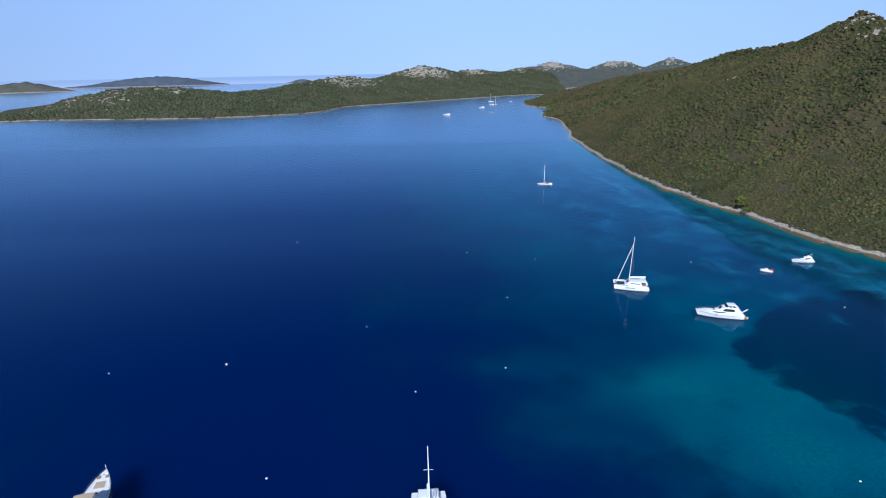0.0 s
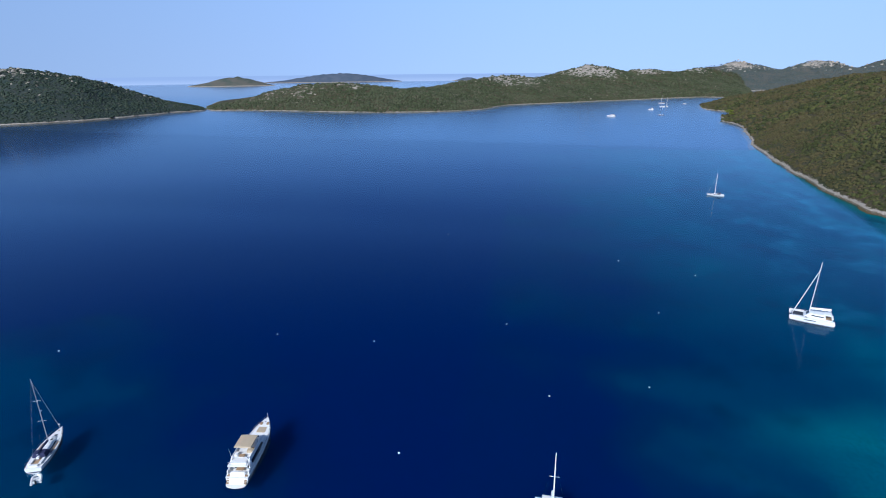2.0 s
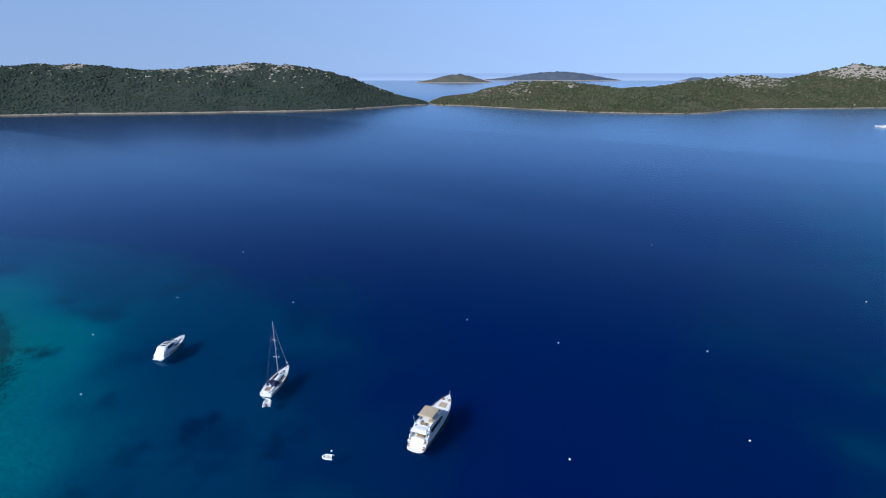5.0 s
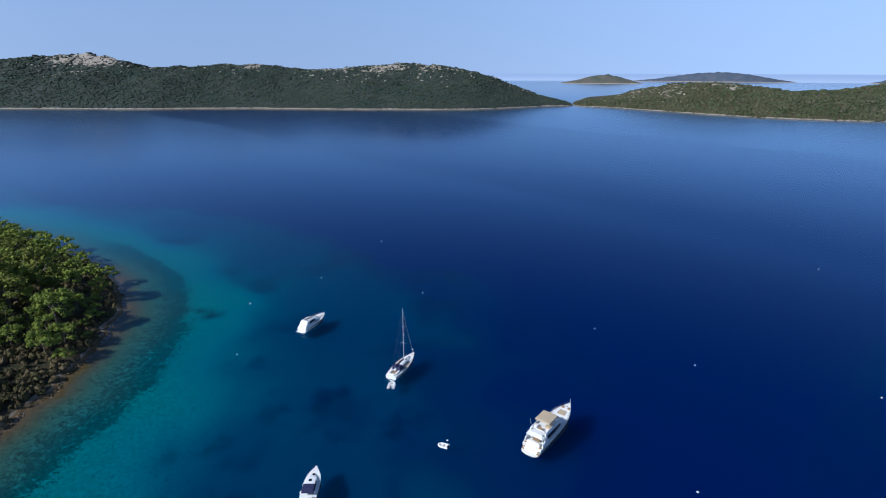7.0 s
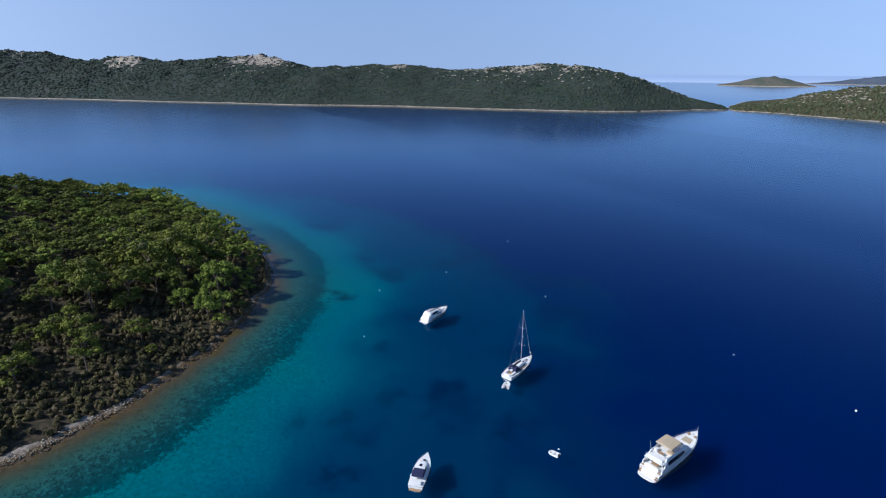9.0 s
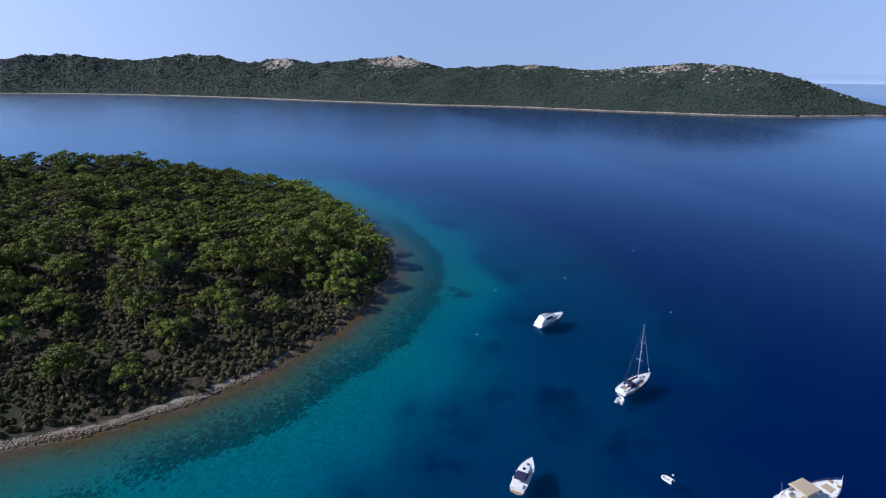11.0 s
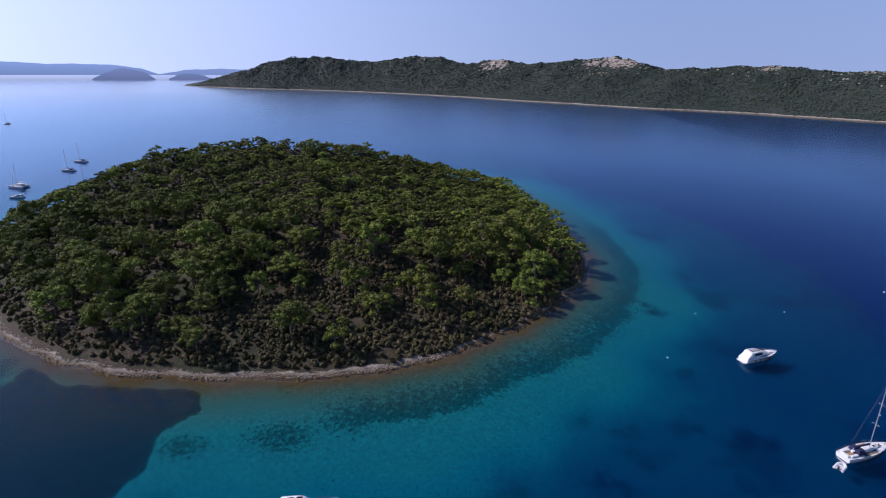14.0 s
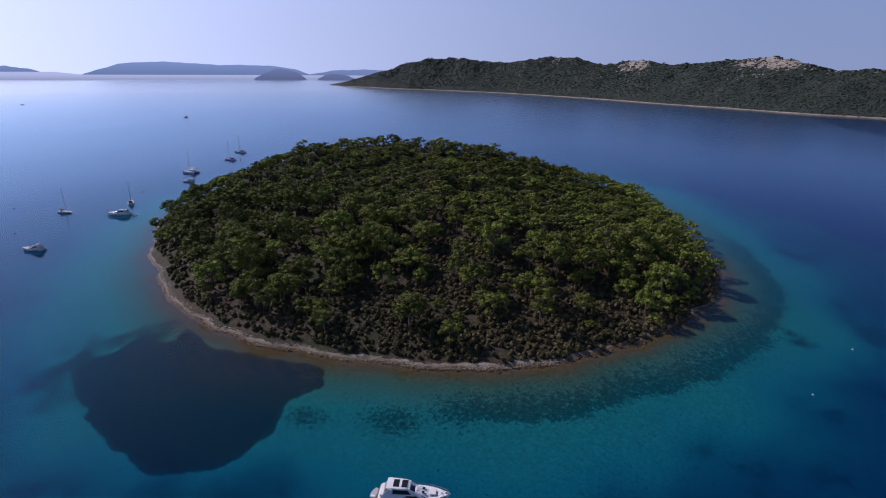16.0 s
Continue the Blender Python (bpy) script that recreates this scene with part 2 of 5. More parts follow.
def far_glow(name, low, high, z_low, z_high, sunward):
    """Distance too far to reach: painted glowing haze, air-blue, fading upward, paler on the sun's side."""
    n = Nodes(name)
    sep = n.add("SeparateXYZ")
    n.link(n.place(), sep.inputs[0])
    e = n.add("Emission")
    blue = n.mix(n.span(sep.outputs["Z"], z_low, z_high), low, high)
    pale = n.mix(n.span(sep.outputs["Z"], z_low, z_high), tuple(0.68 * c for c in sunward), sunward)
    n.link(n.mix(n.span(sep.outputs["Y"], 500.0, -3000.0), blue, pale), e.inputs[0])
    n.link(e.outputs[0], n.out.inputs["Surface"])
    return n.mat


def plain(name, color, rough=0.5, metal=0.0, vary=0.06):
    dark = tuple(c * (1 - vary) for c in color)
    return mottled(name, dark, color, 1.7, rough, metal)


WATER, BED = sea_surface(), sea_floor()
MAQUIS_LAND = ground_cover("maquis_ground", 1.3, (0.052, 0.040, 0.020), (0.088, 0.067, 0.036), (0.028, 0.034, 0.012), (0.050, 0.054, 0.020), 0.2)
# soil and scrub tones tinted blue for the haze along the ridge
HAZY_WEST_LAND = ground_cover("hazy_ridge_ground", 1.8, (0.030, 0.040, 0.035), (0.052, 0.057, 0.049), (0.017, 0.033, 0.027), (0.030, 0.046, 0.037))
ISLAND_LAND = ground_cover("island_ground", 0.55, (0.045, 0.035, 0.022), (0.075, 0.055, 0.035), (0.025, 0.03, 0.012), (0.04, 0.042, 0.02))
# both far grounds carry air haze in their base colour, the outer one bluest
HAZY_LAND = ground_cover("hazy_far_ground", 4.0, (0.09, 0.08, 0.06), (0.12, 0.11, 0.09), (0.05, 0.065, 0.05), (0.07, 0.085, 0.065))
HAZE_BLUE_LAND = ground_cover("haze_blue_islet_ground", 4.0, (0.075, 0.090, 0.115), (0.090, 0.104, 0.130), (0.052, 0.070, 0.098), (0.062, 0.082, 0.110))
SCRUB = leafy("scrub_leaves", (0.014, 0.019, 0.007), (0.094, 0.098, 0.028), (0.078, 0.056, 0.026), 0.18, 0.6)
NORTH_SCRUB = leafy("north_scrub_leaves", (0.020, 0.028, 0.012), (0.080, 0.092, 0.042), (0.095, 0.085, 0.055), 0.12, 0.25)
# leaves greyed and blued here to stand for distance haze
HAZY_SCRUB = leafy("hazy_scrub_leaves", (0.046, 0.058, 0.054), (0.082, 0.096, 0.086), (0.10, 0.10, 0.085), 0.06)
RIDGE_SCRUB = leafy("ridge_scrub_leaves", (0.017, 0.030, 0.019), (0.053, 0.070, 0.043), (0.068, 0.068, 0.048), 0.10, 0.12)
PINE = leafy("pine_needles", (0.032, 0.045, 0.009), (0.215, 0.238, 0.036), (0.13, 0.12, 0.06), 0.07)
HEATH = leafy("heath_leaves", (0.034, 0.033, 0.013), (0.140, 0.122, 0.045), (0.112, 0.080, 0.046), 0.28, 0.4)
YOUNG_PINE = leafy("young_pine_needles", (0.095, 0.130, 0.020), (0.26, 0.31, 0.050), (0.15, 0.16, 0.05), 0.05)
BARK = mottled("pine_bark", (0.13, 0.09, 0.065), (0.22, 0.17, 0.13), 3.0, 0.9, bump=0.03)
STONE = mottled("limestone", (0.25, 0.205, 0.155), (0.46, 0.395, 0.31), 0.8, 0.85, bump=0.05)
WET_STONE = mottled("wet_ochre_stone", (0.10, 0.065, 0.03), (0.20, 0.14, 0.07), 0.9, 0.7, bump=0.04)
GELCOAT = plain("white_gelcoat", (0.80, 0.80, 0.78), 0.22)
DECK = plain("off_white_deck", (0.78, 0.77, 0.74), 0.5)
TEAK = mottled("teak_deck", (0.30, 0.19, 0.10), (0.42, 0.28, 0.16), 2.5, 0.7)
TAN = plain("tan_canvas", (0.48, 0.38, 0.25), 0.85)
NAVY = plain("navy_canvas", (0.018, 0.022, 0.07), 0.85)
GLASS = plain("tinted_glass", (0.015, 0.018, 0.022), 0.06)
ALLOY = plain("brushed_alloy", (0.66, 0.67, 0.68), 0.35, 0.6)
STEEL = plain("polished_steel", (0.62, 0.62, 0.62), 0.2, 1.0)
RUBBER = plain("grey_rubber", (0.42, 0.43, 0.44), 0.6)
DARK = plain("black_plastic", (0.02, 0.02, 0.022), 0.4)
BLUE_PAINT = plain("dark_blue_paint", (0.02, 0.035, 0.09), 0.3)
RED = plain("red_canvas", (0.45, 0.04, 0.03), 0.8)
BUOY_WHITE = plain("buoy_plastic", (0.78, 0.76, 0.72), 0.4)
BUOY_DARK = plain("dark_buoy_plastic", (0.05, 0.045, 0.05), 0.5)
ANTIFOUL = plain("dark_antifouling", (0.025, 0.035, 0.06), 0.7)


# ---- helpers for meshes ----
def mesh_from(name, verts, tris, material, attrs=None, smooth=False):
    """A mesh from arrays of places and triangles (or quads)."""
    verts, tris = np.asarray(verts, np.float32), np.asarray(tris, np.int32)
    me = bpy.data.meshes.new(name)
    me.vertices.add(len(verts))
    me.vertices.foreach_set("co", verts.ravel())
    k = tris.shape[1]
    me.loops.add(tris.size)
    me.loops.foreach_set("vertex_index", tris.ravel())
    me.polygons.add(len(tris))
    me.polygons.foreach_set("loop_start", np.arange(0, tris.size, k, dtype=np.int32))
    me.polygons.foreach_set("use_smooth", np.full(len(tris), smooth))
    for key, values in (attrs or {}).items():
        a = me.attributes.new(key, "FLOAT", "POINT")
        a.data.foreach_set("value", np.asarray(values, np.float32))
    me.update(calc_edges=True)
    me.materials.append(material)
    return me


def part(name, bm, material, parent, label=""):
    """One mesh part from a bmesh, under a thing or a part."""
    me = bpy.data.meshes.new(name)
    bmesh.ops.recalc_face_normals(bm, faces=bm.faces)
    bm.to_mesh(me)
    bm.free()
    me.materials.append(material)
    ob = new(name, me)
    ob.parent = parent
    if label:
        ob["label"] = label
    return ob


def arr(points):
    return np.array(points, float)


def seg_dist(p, line, closed=False):
    """Distance of points to a polyline, and the value of its third column at the nearest place."""
    line = arr(line)
    if closed:
        line = np.vstack([line, line[:1]])
    best, val = np.full(len(p), 1e9), np.zeros(len(p))
    for a, b in zip(line[:-1], line[1:]):
        d = b[:2] - a[:2]
        u = np.clip(((p - a[:2]) @ d) / max(d @ d, 1e-9), 0, 1)
        r = np.hypot(*(p - a[:2] - u[:, None] * d).T)
        near = r < best
        best = np.where(near, r, best)
        if line.shape[1] > 2:
            val = np.where(near, a[2] + u * (b[2] - a[2]), val)
    return best, val


def inside(p, poly):
    """Which points lie in a polygon."""
    poly = arr(poly)[:, :2]
    hit = np.zeros(len(p), bool)
    for a, b in zip(poly, np.roll(poly, -1, axis=0)):
        if a[1] == b[1]:
            continue
        cross = (a[1] > p[:, 1]) != (b[1] > p[:, 1])
        hit ^= cross & (p[:, 0] < (b[0] - a[0]) * (p[:, 1] - a[1]) / (b[1] - a[1]) + a[0])
    return hit


def wave_noise(p, size, seed, octaves=4):
    """Smooth random relief from rotated sine sums, about -1 to 1."""
    rng = np.random.default_rng(seed)
    out, amp, total = np.zeros(len(p)), 1.0, 0.0
    for o in range(octaves):
        for _ in range(4):
            a, ph = rng.uniform(0, 2 * math.pi, 2)
            f = 2 * math.pi / (size / 1.9**o) * rng.uniform(0.7, 1.3)
            out += amp * np.sin(f * (p[:, 0] * math.cos(a) + p[:, 1] * math.sin(a)) + ph + 0.8 * np.sin(f * 0.6 * (p[:, 0] * math.sin(a) - p[:, 1] * math.cos(a)) + ph))
        total += amp * 2
        amp *= 0.55
    return out / total


def curvy(poly, step, rough, seed):
    """A closed coast cut into short steps and given small coves."""
    poly = arr(poly)
    rng = np.random.default_rng(seed)
    out = []
    n = len(poly)
    for i in range(n):
        p0, p1, p2, p3 = poly[i - 1], poly[i], poly[(i + 1) % n], poly[(i + 2) % n]
        k = max(1, int(np.linalg.norm(p2 - p1) / step))
        for j in range(k):
            u = j / k
            q = 0.5 * (2 * p1 + (p2 - p0) * u + (2 * p0 - 5 * p1 + 4 * p2 - p3) * u * u + (3 * p1 - p0 - 3 * p2 + p3) * u**3)
            out.append(q + rng.normal(0, rough, 2))
    return arr(out)


class Land:
    """Land between its coast and its ridge: height rises from the one to the other."""

    def __init__(self, coast, ridge, noise_size, noise_amp, seed, power=1.0, rocks=(), drop=1.4):
        self.coast, self.ridge, self.drop = arr(coast), arr(ridge), drop
        self.size, self.amp, self.seed, self.power, self.rocks = noise_size, noise_amp, seed, power, rocks

    def height(self, p):
        dc, _ = seg_dist(p, self.coast, True)
        dr, _ = seg_dist(p, self.ridge)
        zr = self.crest_height(p)
        land = inside(p, self.coast)
        u = dc / (dc + dr + 1e-6)
        relief = 1 + self.amp * wave_noise(p, self.size, self.seed) * np.clip(4 * u * (1 - u), 0, 1) + 0.25 * self.amp * wave_noise(p, self.size * 0.3, self.seed + 1)
        h = np.maximum(zr, 1) * u**self.power * relief
        h = np.where(land, np.maximum(h, 0.12 * np.minimum(dc, 8)), -self.drop * dc - 0.02)
        return np.maximum(h, -6), dc, dr, land

    def crest_height(self, p):
        """The ridge's height as felt at a place: near parts of the ridge count most."""
        pts = []
        for a, b in zip(self.ridge[:-1], self.ridge[1:]):
            k = max(2, int(np.linalg.norm(b - a) / 12))
            pts += [a + (b - a) * i / k for i in range(k)]
        pts = arr(pts + [self.ridge[-1]])
        out = np.empty(len(p))
        for i in range(0, len(p), 20000):
            d2 = ((p[i : i + 20000, None] - pts[None, :, :2]) ** 2).sum(2) + 4.0
            w = d2**-2.0
            out[i : i + 20000] = (w * pts[:, 2]).sum(1) / w.sum(1)
        return out

    def rocky(self, p):
        r = np.zeros(len(p))
        for x, y, size, much in self.rocks:
            r = np.maximum(r, much * np.exp(-((p[:, 0] - x) ** 2 + (p[:, 1] - y) ** 2) / size**2))
        return r

    def build(self, name, step, material, label, category, margin=None):
        lo, hi = self.coast.min(0) - 2 * step, self.coast.max(0) + 2 * step
        xs, ys = np.arange(lo[0], hi[0], step), np.arange(lo[1], hi[1], step)
        gx, gy = np.meshgrid(xs, ys)
        p = np.stack([gx.ravel(), gy.ravel()], 1)
        h, dc, dr, land = self.height(p)
        keep = land | (dc < (margin or 1.6 * step))
        nx, ny = len(xs), len(ys)
        i, j = np.meshgrid(np.arange(nx - 1), np.arange(ny - 1))
        a = (j * nx + i).ravel()
        quads = np.stack([a, a + 1, a + nx + 1, a + nx], 1)
        quads = quads[keep[quads].all(1)]
        used, inv = np.unique(quads, return_inverse=True)
        me = mesh_from(name, np.column_stack([p, h])[used], inv.reshape(-1, 4), material, {"rocky": self.rocky(p[used])}, True)
        return tagged(new(name, me), label, category, kind="structure")

    def scatter(self, step, seed, inner, jitter=0.42, near=None, far=None, crest=30):
        """Places for plants on the slope that faces the bay."""
        rng = np.random.default_rng(seed)
        lo, hi = self.coast.min(0), self.coast.max(0)
        if near is not None:
            lo, hi = np.maximum(lo, -far - 1), np.minimum(hi, far + 1)
        gx, gy = np.meshgrid(np.arange(lo[0], hi[0], step), np.arange(lo[1], hi[1], step * 0.87))
        gx[::2] += step / 2
        p = np.stack([gx.ravel(), gy.ravel()], 1) + rng.normal(0, step * jitter * 0.6, (gx.size, 2))
        away = np.hypot(p[:, 0], p[:, 1])
        if near is not None:
            p = p[(away >= near) & (away < far)]
        p = p[inside(p, self.coast)]
        h, dc, dr, land = self.height(p)
        # behind the crest nothing shows
        bearing = np.arctan2(self.ridge[:, 0], self.ridge[:, 1])
        order = np.argsort(bearing)
        crest_far = np.interp(np.arctan2(p[:, 0], p[:, 1]), bearing[order], np.hypot(self.ridge[:, 0], self.ridge[:, 1])[order])
        front = np.hypot(p[:, 0], p[:, 1]) < crest_far + crest
        bare = self.rocky(p) + 1.1 * wave_noise(p, 22, seed + 5, 3)
        ok = front & (dc > inner) & ((bare < 0.62) | (rng.random(len(p)) < 0.25))
        return np.column_stack([p, h])[ok], dc[ok], dr[ok]


def ico(sub=0):
    bm = bmesh.new()
    bmesh.ops.create_icosphere(bm, subdivisions=sub + 1, radius=1.0)
    v = arr([x.co[:] for x in bm.verts])
    f = np.array([[q.index for q in x.verts] for x in bm.faces])
    bm.free()
    return v, f


ICO_V, ICO_F = ico(0)
OCT_V = arr([(1, 0, 0), (0.31, 0.95, 0), (-0.81, 0.59, 0), (-0.81, -0.59, 0), (0.31, -0.95, 0), (0, 0, 1)])
OCT_F = np.array([(0, 1, 5), (1, 2, 5), (2, 3, 5), (3, 4, 5), (4, 0, 5)])


def leaf_tris(rng, n, size, center, radius, flat=1.0, low=-0.3, scatter=0.3):
    """n small triangles laid over the shell of a clump, facing outward with a scatter."""
    d = rng.normal(0, 1, (n * 2, 3))
    d /= np.linalg.norm(d, axis=1)[:, None]
    d = d[d[:, 2] > low][:n]
    n = len(d)
    c = center + d * radius * rng.uniform(0.70, 1.22, (n, 1)) * (1, 1, flat)
    nrm = d * (1, 1, 1) + (0, 0, 0.35) + rng.normal(0, scatter, (n, 3))
    nrm /= np.linalg.norm(nrm, axis=1)[:, None]
    t = np.cross(nrm, rng.normal(0, 1, (n, 3)))
    t /= np.linalg.norm(t, axis=1)[:, None]
    b = np.cross(nrm, t)
    s = size * rng.uniform(0.6, 1.3, (n, 1))
    v = np.stack([c + s * t, c - 0.5 * s * t + 0.8 * s * b, c - 0.5 * s * t - 0.8 * s * b], 1).reshape(-1, 3)
    return v, np.arange(3 * n).reshape(-1, 3)


def joined(pieces):
    vs, fs, k = [], [], 0
    for v, f in pieces:
        vs.append(v)
        fs.append(np.asarray(f) + k)
        k += len(v)
    return np.vstack(vs), np.vstack(fs)


def bush_template(rng, leaves, leaf=0.3):
    core = ICO_V * rng.uniform(0.75, 1.05, (len(ICO_V), 1)) * (0.9, 0.9, 0.75) + (0, 0, 0.3)
    out = [(core, ICO_F)]
    if leaves:
        for _ in range(3):
            c = rng.normal(0, 0.4, 3) * (1, 1, 0.3) + (0, 0, 0.55)
            out.append(leaf_tris(rng, leaves // 3, leaf, c, 0.6, 0.8))
    return joined(out)


def dome_template(rng):
    """A lumpy rounded bush of few faces."""
    v = [(0.25 * rng.normal(), 0.25 * rng.normal(), 1.0)]
    for z, r, off in ((0.62, 0.8, 0.0), (-0.3, 1.0, 0.6)):
        for k in range(5):
            a = 2 * math.pi * (k + off) / 5
            q = r * rng.uniform(0.75, 1.2)
            v.append((q * math.cos(a), q * math.sin(a), z * rng.uniform(0.75, 1.2) if z > 0 else z))
    f = []
    for k in range(5):
        a, b = 1 + k, 1 + (k + 1) % 5
        f += [(0, a, b), (a, a + 5, b), (b, a + 5, b + 5)]
    return arr(v), np.array(f)


def mound_template(rng):
    v = OCT_V * rng.uniform(0.75, 1.2, (len(OCT_V), 1))
    v[:5, 2] = -0.25
    return v, OCT_F


def strew(name, places, sizes, templates, material, label, category, seed, tall=(0.7, 1.2)):
    """One mesh of many plants or stones that nobody could count."""
    rng = np.random.default_rng(seed)
    pick = rng.integers(0, len(templates), len(places))
    turn = rng.uniform(0, 2 * math.pi, len(places))
    high = rng.uniform(*tall, len(places))
    pieces = []
    for k, (tv, tf) in enumerate(templates):
        sel = pick == k
        m = sel.sum()
        if not m:
            continue
        c, s = np.cos(turn[sel])[:, None], np.sin(turn[sel])[:, None]
        sz = sizes[sel][:, None]
        x = (tv[None, :, 0] * c - tv[None, :, 1] * s) * sz
        y = (tv[None, :, 0] * s + tv[None, :, 1] * c) * sz
        z = tv[None, :, 2] * sz * high[sel][:, None]
        v = np.stack([x, y, z], 2) + places[sel][:, None, :]
        f = tf[None] + (np.arange(m) * len(tv))[:, None, None]
        pieces.append((v.reshape(-1, 3), f.reshape(-1, 3)))
    v, f = joined(pieces)
    return tagged(new(name, mesh_from(name, v, f, material)), label, category, kind="stuff")


# ---- large structure: land, sea floor, water, distance ----
ISLAND_COAST = curvy([(-172, -185), (-155, -167), (-141, -150), (-128, -130), (-119, -108), (-114, -89), (-113, -66), (-116, -43), (-119, -24), (-127, -4),
                      (-141, 14), (-156, 29), (-178, 44), (-203, 55), (-230, 59), (-270, 54), (-310, 46), (-348, 38), (-385, 20), (-410, -20), (-418, -90),
                      (-405, -160), (-370, -215), (-320, -246), (-265, -242), (-215, -222)], 6, 0.7, 3)
ISLAND_RIDGE = [(-235, -190, 19), (-276, -168, 33), (-302, -122, 36.5), (-322, -66, 31), (-328, -20, 20), (-325, 12, 10)]
WEST_FRONT = [(-2727, -1507), (-2386, -1011), (-2283, -746), (-2131, -487), (-1949, -252), (-1755, -50), (-1564, 116), (-1433, 250), (-1299, 369), (-1224, 478),
              (-1139, 568), (-1049, 639), (-972, 701), (-908, 765), (-836, 832), (-778, 931), (-752, 1093), (-735, 1182)]
WEST_RIDGE = [(-2648, -1318, 34), (-2518, -1078, 78), (-2528, -956, 117), (-2532, -836, 135), (-2504, -706, 133), (-2386, -466, 111), (-2342, -388, 121),
              (-2260, -264, 135), (-2188, -168, 129), (-2070, -58, 102), (-1960, 62, 116), (-1860, 154, 98), (-1738, 318, 116), (-1672, 390, 121), (-1596, 440, 103),
              (-1550, 492, 85), (-1486, 590, 90), (-1405, 700, 95), (-1275, 810, 79), (-1185, 898, 89), (-1106, 974, 95), (-1042, 1014, 92), (-978, 1048, 82),
              (-912, 1080, 66), (-862, 1128, 41), (-812, 1174, 14)]
NORTH_FRONT = [(-735, 1176), (-616, 1158), (-480, 1127), (-366, 1109), (-257, 1110), (-153, 1150), (-99, 1210), (-57, 1345), (26, 1414), (100, 1468), (181, 1525),
               (269, 1587), (365, 1655), (469, 1730), (640, 1790)]
NORTH_RIDGE = [(-740, 1240, 8), (-714, 1258, 12), (-668, 1292, 24), (-634, 1328, 37), (-570, 1360, 49), (-506, 1364, 53), (-416, 1370, 49), (-332, 1404, 36),
               (-258, 1450, 39), (-194, 1508, 51), (-128, 1608, 61), (-72, 1756, 65), (16, 1808, 56), (90, 1870, 74), (170, 1944, 94), (232, 1976, 88),
               (296, 2010, 72), (386, 2058, 78), (482, 2110, 66), (594, 2214, 82), (760, 2300, 60)]
EAST_FRONT = [(640, 1775), (541, 1700), (440, 1480), (378, 1365), (349, 1218), (374, 1127), (372, 1075), (322, 1040), (318, 990), (300, 950), (299, 867), (263, 728),
              (229, 587), (215, 502), (207, 439), (204, 395), (203, 356), (204, 320), (208, 285), (213, 251), (221, 206), (240, 140), (275, 60), (330, -60), (400, -200)]
EAST_RIDGE = [(760, 1830, 26), (822, 1730, 44), (930, 1560, 81), (736, 1092, 106), (594, 800, 103), (516, 632, 104), (436, 504, 113), (414, 456, 118), (398, 414, 112),
              (420, 300, 104), (470, 150, 96), (540, 0, 90), (620, -160, 60)]
FAR_RIDGE = [(652, 2636, 68), (774, 2602, 96), (846, 2580, 110), (934, 2604, 89), (1024, 2624, 68), (1112, 2586, 104), (1178, 2558, 106), (1288, 2560, 72),
             (1390, 2562, 112), (1420, 2546, 118), (1492, 2504, 86), (1590, 2444, 56)]


def behind(ridge, push):
    """The hidden far coast: the ridge pushed away from the bay, in reverse."""
    r = arr(ridge)[:, :2]
    far = r / np.linalg.norm(r, axis=1)[:, None]
    return [tuple(q) for q in (r + far * push)[::-1]]


island = Land(ISLAND_COAST, ISLAND_RIDGE, 60, 0.10, 11, 0.9, drop=0.6)
west = Land(curvy(WEST_FRONT + behind(WEST_RIDGE, 320), 30, 2.0, 5), WEST_RIDGE, 260, 0.16, 21, 0.85,
            [(-1960, 60, 70, 1.0), (-1690, 360, 60, 1.1), (-1640, 410, 60, 1.1), (-2230, -230, 40, 0.5), (-1400, 690, 50, 0.55), (-1240, 850, 60, 0.75), (-1140, 930, 70, 0.7), (-1040, 1000, 50, 0.6)])
north = Land(curvy(NORTH_FRONT + behind(NORTH_RIDGE, 350), 30, 2.0, 6), NORTH_RIDGE, 220, 0.14, 31, 0.85,
             [(-560, 1320, 110, 0.5), (-450, 1345, 80, 0.5), (-100, 1660, 120, 1.0), (-40, 1740, 90, 1.0), (170, 1920, 120, 1.2), (380, 2040, 60, 1.1), (560, 2180, 60, 1.0), (-640, 1290, 60, 0.5)])
east = Land(curvy(EAST_FRONT + behind(EAST_RIDGE, 420), 18, 1.6, 7), EAST_RIDGE, 240, 0.12, 41, 0.95,
            [(396, 443, 9, 0.8), (386, 405, 10, 0.85), (340, 513, 7, 0.6), (600, 800, 25, 0.6)])
far_hills = Land(curvy([(560, 2250), (800, 2150), (1100, 2050), (1500, 1900), (1900, 2200)] + behind(FAR_RIDGE, 400), 60, 4, 8), FAR_RIDGE, 300, 0.12, 51, 1.1,
                 [(846, 2560, 60, 1.0), (1130, 2560, 60, 0.9), (1180, 2540, 40, 0.7), (1400, 2540, 50, 0.6)])

island.build("island_ground", 3.0, ISLAND_LAND, "low wooded island ground with a pale limestone rim", "island")
west.build("west_hills_ground", 12.0, HAZY_WEST_LAND, "long scrub covered limestone ridge along the channel", "hill")
north.build("north_hills_ground", 12.0, MAQUIS_LAND, "low green hills with bare rocky tops behind the bay", "hill")
east.build("east_hill_ground", 6.0, MAQUIS_LAND, "broad scrub covered hillside rising from a stony shore", "hill")
far_hills.build("far_hills_ground", 25.0, HAZY_LAND, "distant stony hills behind the bay", "hill")

